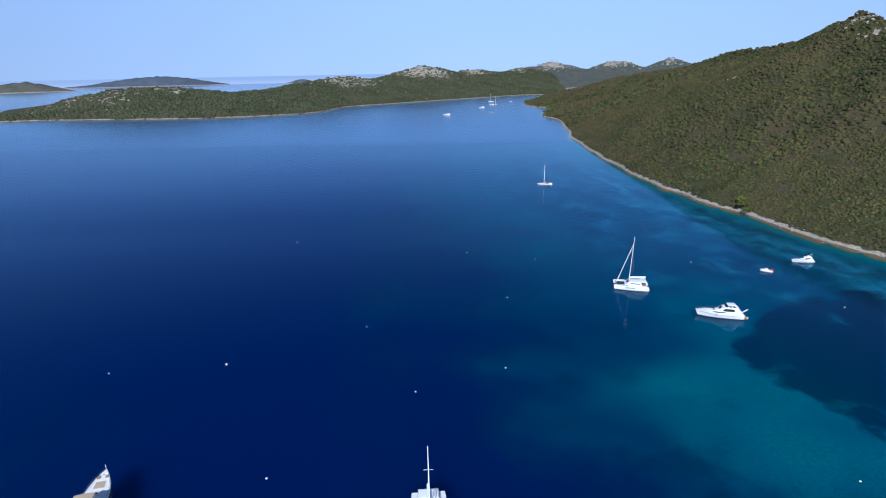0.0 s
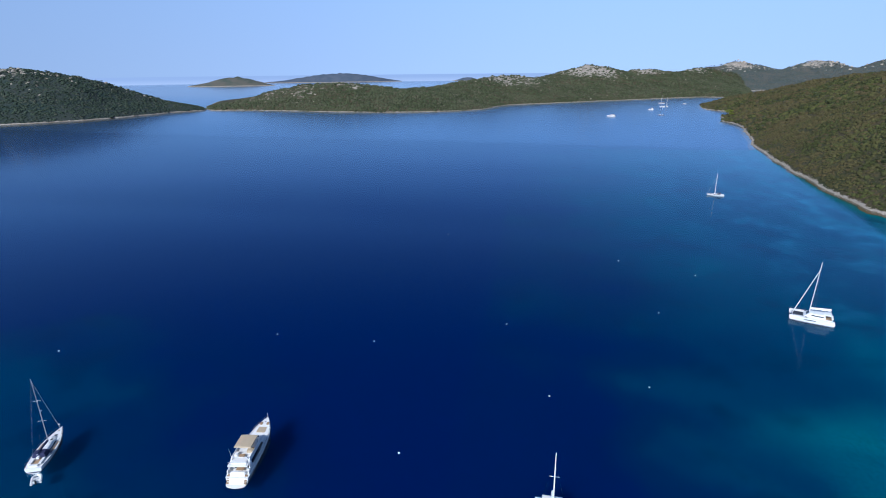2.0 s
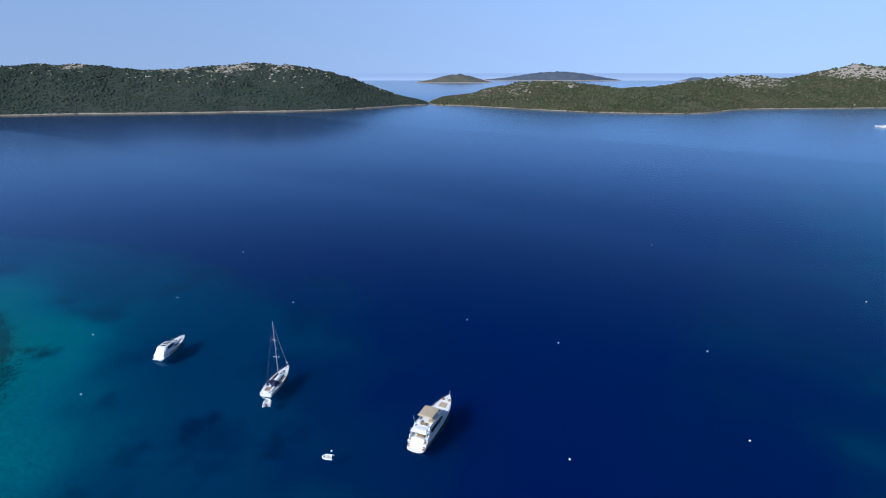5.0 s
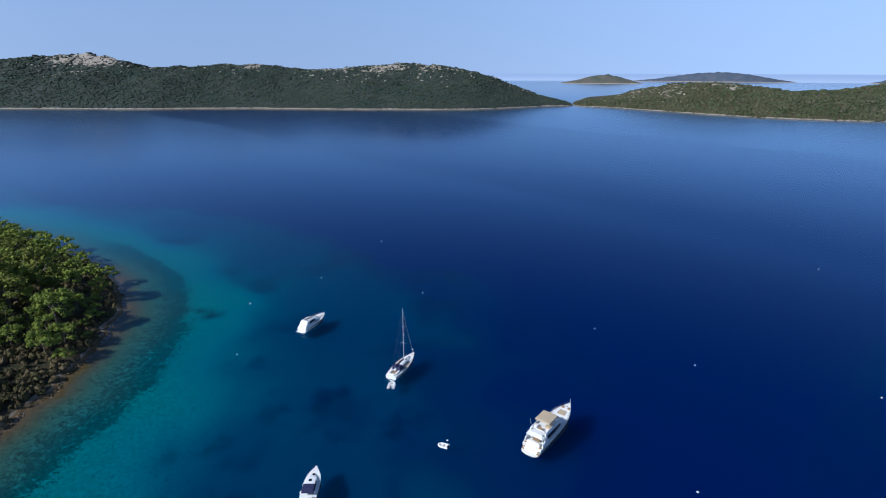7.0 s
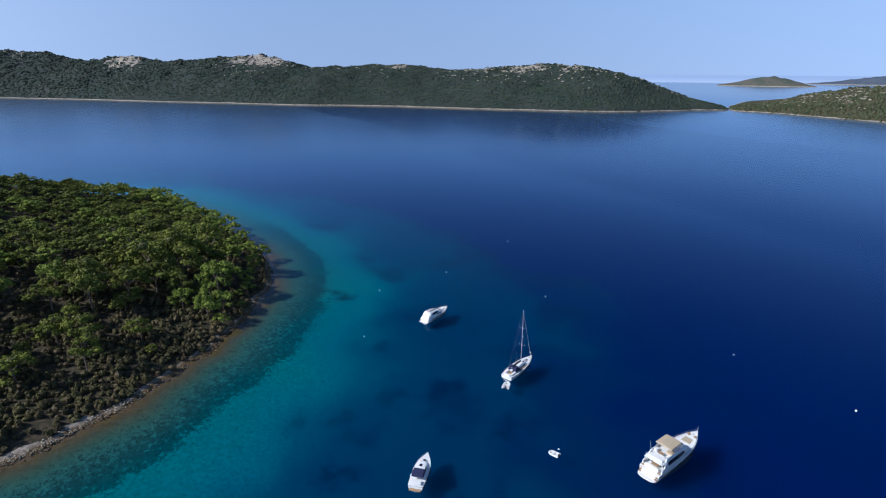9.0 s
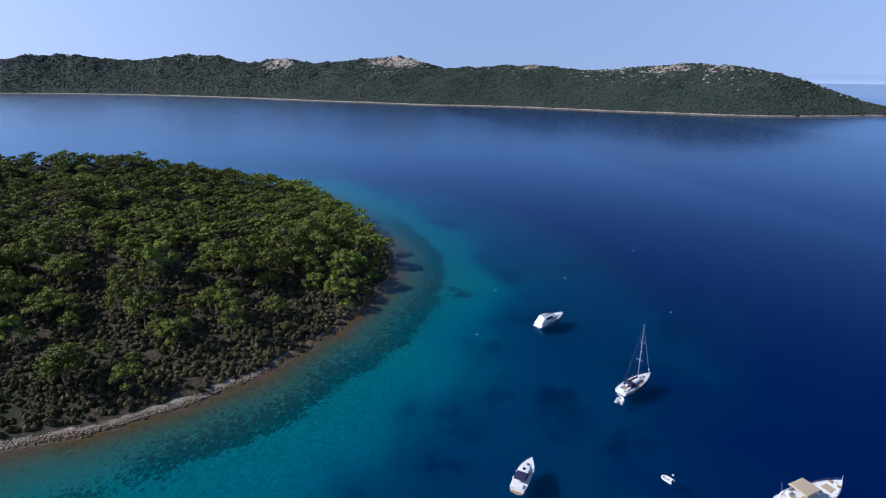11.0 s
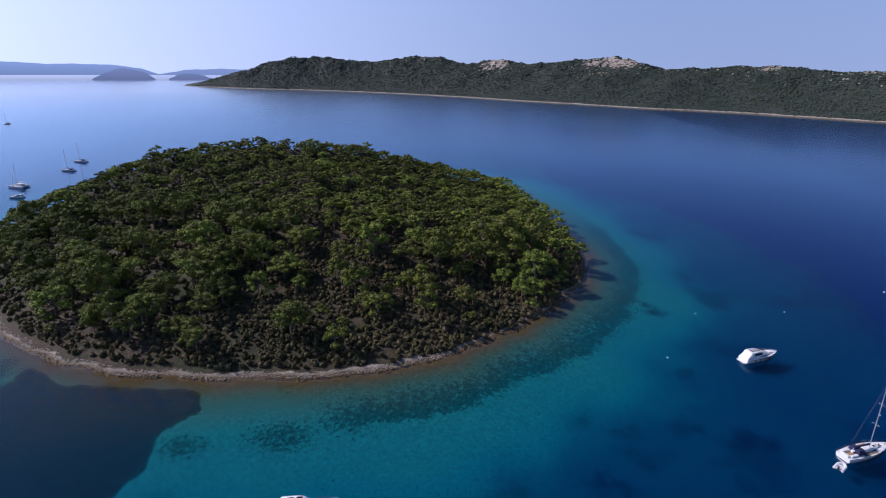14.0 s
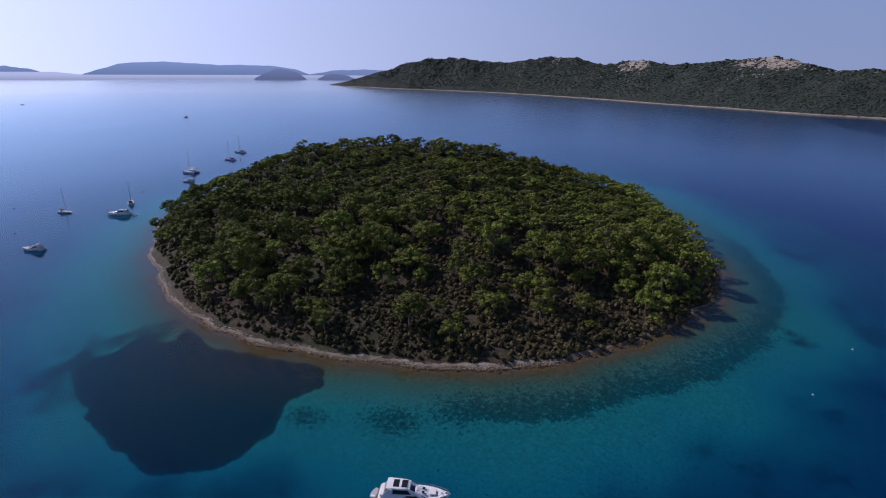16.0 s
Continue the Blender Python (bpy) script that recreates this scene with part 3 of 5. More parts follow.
# islets far out, with air haze in their ground colour
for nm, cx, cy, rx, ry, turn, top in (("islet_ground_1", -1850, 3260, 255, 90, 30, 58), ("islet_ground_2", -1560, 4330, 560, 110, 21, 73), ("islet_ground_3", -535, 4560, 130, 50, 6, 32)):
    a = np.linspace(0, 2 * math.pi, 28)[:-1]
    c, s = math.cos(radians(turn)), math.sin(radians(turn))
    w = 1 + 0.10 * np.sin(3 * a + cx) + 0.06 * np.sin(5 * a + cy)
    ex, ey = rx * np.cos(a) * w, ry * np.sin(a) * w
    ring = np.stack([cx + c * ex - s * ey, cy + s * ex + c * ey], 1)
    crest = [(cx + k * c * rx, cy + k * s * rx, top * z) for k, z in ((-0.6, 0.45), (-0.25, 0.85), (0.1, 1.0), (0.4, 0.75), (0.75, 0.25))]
    Land(ring, crest, 200, 0.1, 61, 0.9).build(nm, 24.0, HAZE_BLUE_LAND if cy > 4000 else HAZY_LAND, "low distant islet with a pale shore", "islet")

# sea floor: shelves round the island and along the east shore, deep channel between
WEED_TONGUE = [(-107, -85), (-108, -74), (-108, -66), (-107, -61), (-102, -58.5), (-96, -62), (-91, -64), (-86, -62), (-80, -61), (-73, -61.5), (-68, -64), (-63.5, -69),
               (-62, -77), (-63.5, -86), (-68, -97), (-74, -109), (-82, -122), (-92, -130), (-104, -127), (-110, -116), (-108, -102)]
WEED_TONGUE = curvy(WEED_TONGUE, 3, 0.35, 75)
EAST_WEED = [(95, 138), (107, 141), (110, 133), (110, 124), (114, 117), (115, 110), (117, 102), (150, 118), (200, 160), (190, 188), (153, 180), (125, 163), (108, 148)]
# the brink of the deep basin
BRINK_X = [-420, -330, -286, -226, -194, -165, -138, -104, -75, -52, -30, -8]
BRINK_Y = [60, 122, 139, 152, 144, 148, 165, 162, 150, 120, 70, -20]
fine_x = np.concatenate([np.arange(-560, -260, 5.0), np.arange(-260, -30, 1.6), np.arange(-30, 335, 4.0)])
fine_y = np.concatenate([np.arange(-420, -185, 5.0), np.arange(-185, 130, 1.6), np.arange(130, 625, 4.5)])
gx, gy = np.meshgrid(fine_x, fine_y)
p = np.stack([gx.ravel(), gy.ravel()], 1)
di, _ = seg_dist(p, ISLAND_COAST, True)
di = np.where(inside(p, ISLAND_COAST), -di, di)
de, _ = seg_dist(p, east.coast, True)
de = np.where(inside(p, east.coast), -de, de)
ragged = 1 + 0.16 * wave_noise(p, 70, 71)
west_side = 1 - 0.35 * np.clip((-150 - p[:, 1]) / 100, 0, 1) + 0.35 * np.clip((-50 - p[:, 1]) / 30, 0, 1) * np.clip((150 + p[:, 1]) / 40, 0, 1) * (p[:, 0] > -140)
steep = 1 + 0.3 * np.clip((p[:, 1] - 8) / 40, 0, 1)
d1 = np.interp(np.where(di > 20, 20 + (di * ragged - 20) * steep, di * ragged) / west_side, [-4, 0, 2, 4, 9, 24, 38, 52, 75, 115, 155, 210], [1.5, 0.1, 0.5, 0.9, 1.75, 3.2, 4.6, 7.2, 8.8, 10.5, 16, 30])
d2 = np.interp(de * ragged, [-4, 0, 2, 6, 16, 40, 70, 120, 170, 230, 320], [1.5, 0.3, 3.5, 6.6, 7.6, 7.8, 8.0, 8.0, 11.5, 20, 30])
depth = np.minimum(d1, d2) - 1.2 * np.exp(-np.abs(d1 - d2) / 3.0)
wobble = wave_noise(p, 45, 91, 4)
brink = p[:, 1] - np.interp(p[:, 0], BRINK_X, BRINK_Y) + 9 * wobble
depth = depth + np.where(p[:, 0] < -8, 8.0 * np.clip(brink / 12, 0, 1), 0)
depth = depth + 5.0 * np.clip((36 + 9 * wobble - p[:, 0]) / 12, 0, 1) * np.clip((p[:, 0] - 8) / 12, 0, 1) * np.clip((190 - p[:, 1]) / 40, 0, 1)
bank = np.exp(-(((p[:, 0] - 80) / 52) ** 2 + ((p[:, 1] - 106) / 48) ** 2))
streaks = np.exp(-(((de - 24 - 6 * wave_noise(p, 60, 74)) / 15) ** 2)) * np.clip(0.5 + wave_noise(np.column_stack([p[:, 0] * 2.2 + p[:, 1] * 0.5, p[:, 1] * 0.45]), 26, 73, 4) * 1.8, 0, 1)
depth = np.clip(depth - 5.0 * bank - 1.2 * streaks * (depth > 3), 0.05, 30)
bed_z = np.where((di < 0) | (de < 0), -1.2, -np.interp(depth, [0, 3, 12, 30], [0.05, 1.2, 2.6, 3.2]))
pale = np.clip(np.maximum(1.2 * streaks, 0.6 * np.clip(wave_noise(p, 30, 79, 4) * 1.8, 0, 1) * np.clip((130 - de) / 60, 0, 1) * (de > 4)), 0, 1)
band = di * (1 + 0.10 * wave_noise(p, 60, 71)) + 1.5 * wave_noise(p, 9, 92, 3)
belt = np.interp(band, [0.5, 3, 8, 13, 18, 21, 24, 30, 46, 60], [0.0, 0.10, 0.26, 0.46, 0.64, 0.66, 0.24, 0.10, 0.13, 0.0]) * np.clip((p[:, 0] + 330) / 60, 0, 1) * np.clip((p[:, 1] + 38) / 20, 0, 1)
tongue_d, _ = seg_dist(p, WEED_TONGUE, True)
torn = 5.0 * np.clip((-78 - p[:, 0]) / 20, 0, 1) * np.clip((-90 - p[:, 1]) / 20, 0, 1) * wave_noise(p, 16, 78, 3)
tongue = 1.3 - np.clip(np.where(inside(p, WEED_TONGUE), -tongue_d, tongue_d) + torn + 0.6 * wave_noise(p, 7, 80, 2), 0, 99) / 1.2
fade = np.clip(1.2 - tongue_d / 26, 0, 1) * np.clip((-95 - p[:, 1]) / 30, 0, 1) * 0.5
east_d, _ = seg_dist(p, EAST_WEED, True)
east_patch = np.where(inside(p, EAST_WEED), np.minimum(0.30 + east_d / 14, 0.74), 0.30 - east_d / 12) * np.clip((200 - p[:, 1]) / 30, 0, 1)
blobs = np.zeros(len(p))
for x, y, r, much in ((-106, 45, 9, 0.42), (-112, 68, 5, 0.45), (-172, 72, 7, 0.6), (-129, 71, 5, 0.5), (-176, 73, 5, 0.5), (-132, 73, 4, 0.55), (-149, 47, 5, 0.45), (-216, 77, 9, 0.5),
                      (-108, 63, 9, 0.5), (-101, 77, 8, 0.5), (-86, 41, 10, 0.5), (-90, 58, 8, 0.45), (-86, 68, 8, 0.55), (-110, 100, 8, 0.4), (-80, 80, 12, 0.45), (-215, 96, 14, 0.45), (-180, 104, 14, 0.4), (-60, 60, 14, 0.45)):
    blobs = np.maximum(blobs, much * 0.86 * np.exp(-(((p[:, 0] - x) ** 2 + ((p[:, 1] - y) * 0.8) ** 2) / r**2)))
weed = np.maximum.reduce([np.clip(tongue, 0, 1.3), fade, blobs, np.clip(east_patch, 0, 1)])
weed = np.where(di < 4, np.minimum(weed, 0.12 * np.maximum(di, 0)), weed)
for x, y, r, much in ((-93, -34, 7, 0.62), (-88, -55, 5, 0.6), (-99, -20, 6, 0.5)):
    belt = np.maximum(belt, much * np.exp(-(((p[:, 0] - x) / r) ** 2 + ((p[:, 1] - y) / (1.5 * r)) ** 2)))
nx, ny = gx.shape[1], gx.shape[0]
i, j = np.meshgrid(np.arange(nx - 1), np.arange(ny - 1))
a = (j * nx + i).ravel()
quads = np.stack([a, a + 1, a + nx + 1, a + nx], 1)
far_out = [(-6500, -6500), (6500, -6500), (6500, 6500), (-6500, 6500)]
v = np.column_stack([p, bed_z])
lo, hi = p.min(0), p.max(0)
rim = [(lo[0], lo[1]), (hi[0], lo[1]), (hi[0], hi[1]), (lo[0], hi[1])]
k = len(v)
v = np.vstack([v, [(x, y, -3.2) for x, y in rim + far_out]])
skirt = [(k, k + 1, k + 5, k + 4), (k + 1, k + 2, k + 6, k + 5), (k + 2, k + 3, k + 7, k + 6), (k + 3, k, k + 4, k + 7)]
tagged(new("sea_floor", mesh_from("sea_floor", v, np.vstack([quads, skirt]), BED, {"weed": np.append(weed, np.zeros(8)), "deep": np.append(depth, np.full(8, 30.0)), "pale": np.append(pale, np.zeros(8)), "belt": np.append(belt, np.zeros(8))}, True)),
       "sea bed of pale sand and dark weed under clear water", "sea bed", kind="structure")

bm = bmesh.new()
bmesh.ops.create_grid(bm, x_segments=24, y_segments=24, size=6500)
me = bpy.data.meshes.new("sea_water")
bm.to_mesh(me)
bm.free()
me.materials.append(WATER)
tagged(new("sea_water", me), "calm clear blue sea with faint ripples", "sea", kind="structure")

# the last strip of sea under the horizon, and hills beyond it: glowing haze
HAZE_SEA = far_glow("horizon_sea_glow", (0.42, 0.54, 0.78), (0.33, 0.45, 0.70), 0.0, 36.0, (0.52, 0.63, 0.88))
HAZE_ISLET = far_glow("outer_islet_glow", (0.17, 0.22, 0.40), (0.15, 0.20, 0.37), 10.0, 90.0, (0.19, 0.26, 0.46))
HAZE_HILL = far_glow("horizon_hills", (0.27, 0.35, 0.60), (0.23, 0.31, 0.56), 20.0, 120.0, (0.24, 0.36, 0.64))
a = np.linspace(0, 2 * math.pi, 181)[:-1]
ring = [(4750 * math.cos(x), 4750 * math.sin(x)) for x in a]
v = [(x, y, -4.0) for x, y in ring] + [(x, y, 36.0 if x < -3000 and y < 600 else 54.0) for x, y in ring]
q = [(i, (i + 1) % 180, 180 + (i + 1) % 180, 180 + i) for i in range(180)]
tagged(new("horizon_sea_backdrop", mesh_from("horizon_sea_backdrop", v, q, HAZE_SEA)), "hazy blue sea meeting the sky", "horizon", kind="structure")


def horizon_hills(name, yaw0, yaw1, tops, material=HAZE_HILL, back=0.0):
    """A range of hills beyond the horizon, its haze given as emitted colour."""
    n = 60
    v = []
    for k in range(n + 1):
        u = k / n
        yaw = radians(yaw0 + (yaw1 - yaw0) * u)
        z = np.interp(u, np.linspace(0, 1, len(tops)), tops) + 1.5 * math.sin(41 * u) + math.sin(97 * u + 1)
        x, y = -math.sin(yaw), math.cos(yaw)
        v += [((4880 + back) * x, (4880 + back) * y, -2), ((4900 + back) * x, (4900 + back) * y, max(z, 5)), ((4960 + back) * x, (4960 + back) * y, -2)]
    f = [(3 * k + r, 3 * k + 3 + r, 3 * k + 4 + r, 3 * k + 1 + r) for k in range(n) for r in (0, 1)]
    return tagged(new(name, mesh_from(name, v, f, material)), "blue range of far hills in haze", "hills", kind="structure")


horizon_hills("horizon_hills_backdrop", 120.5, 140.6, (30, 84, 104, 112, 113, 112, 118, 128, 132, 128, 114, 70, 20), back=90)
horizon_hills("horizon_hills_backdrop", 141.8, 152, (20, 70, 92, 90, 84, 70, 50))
horizon_hills("horizon_islet_backdrop", 121.1, 126.0, (6, 52, 70, 82, 84, 60, 40, 8), HAZE_ISLET, -200)
horizon_hills("horizon_islet_backdrop", 116.3, 120.0, (8, 34, 44, 47, 38, 8), HAZE_ISLET, -200)
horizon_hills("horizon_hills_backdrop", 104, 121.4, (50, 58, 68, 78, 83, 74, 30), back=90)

# ---- vegetation ----
rng = np.random.default_rng(9)
DOMES = [dome_template(rng) for _ in range(8)]
MOUNDS = [mound_template(rng) for _ in range(6)]


def scrub(land, name, bands, material, label, seed, tall=(0.75, 1.2), within=None):
    for step, near, far, templates, size in bands:
        pl, dc, dr = land.scatter(step, seed, 3.5, 0.6, near=near, far=far)
        if within:
            ok = within(pl)
            pl, dc, dr = pl[ok], dc[ok], dr[ok]
        if len(pl):
            r = np.random.default_rng(seed + 1)
            sz = step * size * (0.42 + 0.95 * r.random(len(pl)) ** 1.6) * np.clip(dc / 25, 0.85, 1)
            strew(name, pl, sz, templates, material, label, "scrub", seed + 2, tall)


scrub(east, "east_hill_scrub", ((1.35, 150, 400, DOMES, 0.70), (2.3, 400, 760, DOMES, 0.72), (5.8, 760, 2300, DOMES, 0.66)), SCRUB,
      "dense low olive green maquis scrub on the hillside", 101, (0.5, 0.85), lambda q: q[:, 1] > 0.85 * q[:, 0] - 10)
scrub(east, "south_slope_scrub", ((6.0, 150, 800, DOMES, 0.62),), SCRUB, "low olive green scrub on the southern slope", 102, (0.5, 0.85), lambda q: q[:, 1] <= 0.85 * q[:, 0] - 10)
scrub(north, "north_hill_scrub", ((5.7, 600, 2600, DOMES, 0.60),), NORTH_SCRUB, "grey green scrub covering the low hills", 111, (0.5, 0.9))
scrub(west, "west_ridge_scrub", ((4.6, 600, 1700, DOMES, 0.62), (6.0, 1700, 3200, DOMES, 0.66)), RIDGE_SCRUB, "dark green scrub covering the long ridge", 121, (0.35, 0.62))
scrub(far_hills, "far_hill_scrub", ((8.5, 1500, 3500, MOUNDS, 0.6),), HAZY_SCRUB, "thin scrub on distant hills", 131, (0.35, 0.6))


def pine_crown(rng, leaves, wide, tall, lobes=(15, 20), leaf=0.20):
    """A broken umbrella of needle clumps in tiers, open below."""
    out = []
    n = int(rng.integers(*lobes))
    shift = rng.normal(0, 0.10 * wide, 2)
    for k in range(n):
        a, r = 2.4 * k + rng.uniform(0, 0.9), wide * math.sqrt((k + 0.3) / n) * rng.uniform(0.70, 1.0)
        z = tall * (0.60 + 0.36 * (1 - (r / wide) ** 2)) + rng.uniform(-0.7, 0.5)
        if k % 3 == 2:
            z -= tall * rng.uniform(0.12, 0.28)
        c, size = arr((r * math.cos(a) + shift[0], r * math.sin(a) + shift[1], z)), rng.uniform(0.65, 1.25) * wide / 3.5
        core = ICO_V * rng.uniform(0.45, 0.85, (len(ICO_V), 1)) * size * (0.95, 0.95, 0.6) + c
        out.append((core, ICO_F))
        out.append(leaf_tris(rng, leaves, leaf * wide / 3.3, c, size, 0.72, -0.45, 0.42))
    return joined(out)


def tube(bm, a, b, ra, rb, sides=6):
    """A tapered round bar between two places."""
    a, b = Vector(a), Vector(b)
    q = (b - a).to_track_quat("Z", "Y")
    rings = []
    for c, r in ((a, ra), (b, rb)):
        rings.append([bm.verts.new(c + q @ Vector((r * math.cos(2 * math.pi * k / sides), r * math.sin(2 * math.pi * k / sides), 0))) for k in range(sides)])
    for k in range(sides):
        bm.faces.new((rings[0][k], rings[0][(k + 1) % sides], rings[1][(k + 1) % sides], rings[1][k]))
    bm.faces.new(rings[0][::-1])
    bm.faces.new(rings[1])


def pine_trunk(rng, tall, wide):
    bm = bmesh.new()
    lean = rng.uniform(-0.5, 0.5, 2)
    fork = Vector((lean[0], lean[1], tall * 0.45))
    tube(bm, (0, 0, -0.5), fork, 0.24, 0.17)
    for k in range(4):
        a = 1.6 * k + rng.uniform(0, 0.8)
        tube(bm, fork, (lean[0] + 0.55 * wide * math.cos(a), lean[1] + 0.55 * wide * math.sin(a), tall * rng.uniform(0.66, 0.8)), 0.13, 0.04, 5)
    tube(bm, fork, (lean[0], lean[1], tall * 0.85), 0.15, 0.05, 5)
    return bm


rng = np.random.default_rng(17)
pines = []
for k in range(7):
    tall, wide = rng.uniform(7.0, 9.5), rng.uniform(3.9, 5.0)
    root = new("pine_tree")
    bm = pine_trunk(rng, tall, wide)
    part("trunk", bm, BARK, root)
    v, f = pine_crown(rng, 84, wide, tall, leaf=0.19)
    crown = new("crown", mesh_from("crown", v, f, YOUNG_PINE if k > 4 else PINE))
    crown.parent = root
    tagged(root, "bright yellow green young pine tree on the island" if k > 4 else "dark green umbrella shaped pine tree on the island", "tree", "pines on the island")
    pines.append(root)
FAR_PINES = [pine_crown(rng, 24, rng.uniform(3.9, 5.0), rng.uniform(6.6, 8.4), (9, 12), 0.32) for _ in range(8)]

pl, dc, dr = island.scatter(6.6, 201, 1.2, 0.62, crest=300)
open_beach = (pl[:, 1] > -190) & (pl[:, 1] < 12) & (pl[:, 0] > -175)
ok = ~open_beach | (dc > 6.0)
pl, dc, dr = pl[ok], dc[ok], dr[ok]
rng = np.random.default_rng(23)
# the heath opens between the pines on the slope above the near beach
glade = np.clip(1.25 - (((pl[:, 0] + 160) / 52) ** 2 + ((pl[:, 1] + 22) / 62) ** 2), 0, 1)
glade = np.clip(glade + 0.35 * wave_noise(pl[:, :2], 35, 77), 0, 1)
front = np.clip(1.3 - (((pl[:, 0] + 134) / 24) ** 2 + ((pl[:, 1] + 46) / 46) ** 2), 0, 1)
keep = rng.random(len(pl)) > np.maximum(0.58 * glade, 0.66 * front)
trees, tdc = pl[keep], dc[keep]
size = rng.choice([0.55, 0.78, 1.05, 1.38], len(trees)) * rng.uniform(0.9, 1.1, len(trees)) * np.clip(0.58 + tdc / 45, 0.58, 1) * (1 + 0.28 * np.clip((trees[:, 1] + 10) / 30, 0, 1) * np.clip(tdc / 30 - 0.4, 0, 1)) * np.where(trees[:, 0] < -240, 0.86, 1.0)
back_wood = trees[:, 0] < -215
size = np.where(back_wood, 0.90 + 0.30 * (size - 0.85), size)
close = np.argsort(-trees[:, 0])[:300]
used_variant = set()
# young bright pines stand thickest along the north-east shore
sunny = np.clip(1.0 - tdc / 30, 0, 1) * np.clip((trees[:, 1] + 5) / 25, 0, 1) + 0.12
young = rng.random(len(trees)) < sunny
for n, i in enumerate(close):
    k = 5 + n % 2 if young[i] else n % 5
    m = pose(*trees[i], 0, 0, math.degrees(rng.uniform(0, 6.28)))
    if k not in used_variant:
        used_variant.add(k)
        pines[k].matrix_basis = m
        continue
    ob = copy_thing(pines[k], m)
    ob.scale = (size[i], size[i], size[i] * rng.uniform(0.75, 1.25))
# a few darker trees on the hillside's shore
for tx, ty, s in ((212, 289, 0.62), (214.5, 294, 0.55), (210.5, 283, 0.5), (330, 1012, 1.2), (324, 985, 1.0), (334, 1030, 1.1), (346, 1062, 1.2)):
    ground = east.height(arr([(tx, ty)]))[0][0]
    ob = copy_thing(pines[3], pose(tx, ty, max(ground, 0.1), 0, 0, 7 * tx))
    ob.scale = (s * 1.1, s * 1.1, s)
    tagged(ob, "dark green rounded tree on the stony shore", "tree", "trees on the shore")
rest = np.setdiff1d(np.arange(len(trees)), close)
old, fresh = rest[~young[rest]], rest[young[rest]]
more, mdc, mdr = island.scatter(6.2, 209, 8.0, 0.5, crest=12)
more = more[more[:, 0] < -225]
# the slope behind the island's crest
hidden = trees[old][:, 0] * 0.93 + trees[old][:, 1] * 0.36 < -385
BACK_PINES = [pine_crown(rng, 4, 4.5, 7.6, (8, 11), 0.5) for _ in range(4)]
strew("back_pine_wood", trees[old[hidden]], size[old[hidden]], BACK_PINES, PINE, "dark green pine wood on the island's far slope", "wood", 206, (0.85, 1.0))
old = old[~hidden]
strew("pine_wood", np.vstack([trees[old], more]), np.append(size[old], rng.uniform(0.55, 0.7, len(more))), FAR_PINES, PINE, "dense dark green pine wood over the island top", "wood", 205, (0.74, 0.90))
strew("young_pine_wood", trees[fresh], size[fresh], FAR_PINES, YOUNG_PINE, "bright young pines scattered through the wood", "wood", 207, (0.85, 1.1))

HEATH_BUSHES = [bush_template(rng, 33, 0.26) for _ in range(8)]
pl, dc, dr = island.scatter(1.75, 211, 1.8, 0.6, crest=20)
glade = np.clip(1.35 - (((pl[:, 0] + 160) / 58) ** 2 + ((pl[:, 1] + 25) / 72) ** 2), np.where(pl[:, 0] > -230, 0.4, 0.15), 1)
glade = np.maximum(glade, 0.8 * (dc < 9))
glade = np.maximum(glade, np.clip(1.4 - (((pl[:, 0] + 134) / 28) ** 2 + ((pl[:, 1] + 46) / 52) ** 2), 0, 1))
open_beach = (pl[:, 1] > -190) & (pl[:, 1] < 12) & (pl[:, 0] > -175)
pl = pl[(rng.random(len(pl)) < glade * 0.95) & (~open_beach | (dc > np.where(pl[:, 1] > -18, 2.6, 4.0)))]
strew("heath_scrub", pl, rng.uniform(0.5, 1.3, len(pl)) * np.where(pl[:, 1] > 0, 1.2, 1.0), HEATH_BUSHES, HEATH, "brownish green heath scrub between the pines", "scrub", 213, (0.8, 1.6))

# stones along the shores
PEBBLES = [(ICO_V * rng.uniform(0.7, 1.15, (len(ICO_V), 1)) * (1, 0.8, 0.55), ICO_F) for _ in range(5)]


def shore_stones(land, name, near, off_lo, off_hi, count, sizes, material, label, seed, north=9e9):
    r = np.random.default_rng(seed)
    c = land.coast[(np.hypot(land.coast[:, 0], land.coast[:, 1]) < near) & (land.coast[:, 1] < north)]
    p = c[r.integers(0, len(c), count * 3)] + r.normal(0, 5, (count * 3, 2))
    h, dc, dr, inn = land.height(p)
    signed = np.where(inn, dc, -dc)
    ok = np.where((signed > off_lo) & (signed < off_hi))[0][:count]
    strew(name, np.column_stack([p[ok], h[ok]]), r.uniform(*sizes, len(ok)) * r.uniform(0.5, 1, len(ok)), PEBBLES, material, label, "stones", seed + 1)


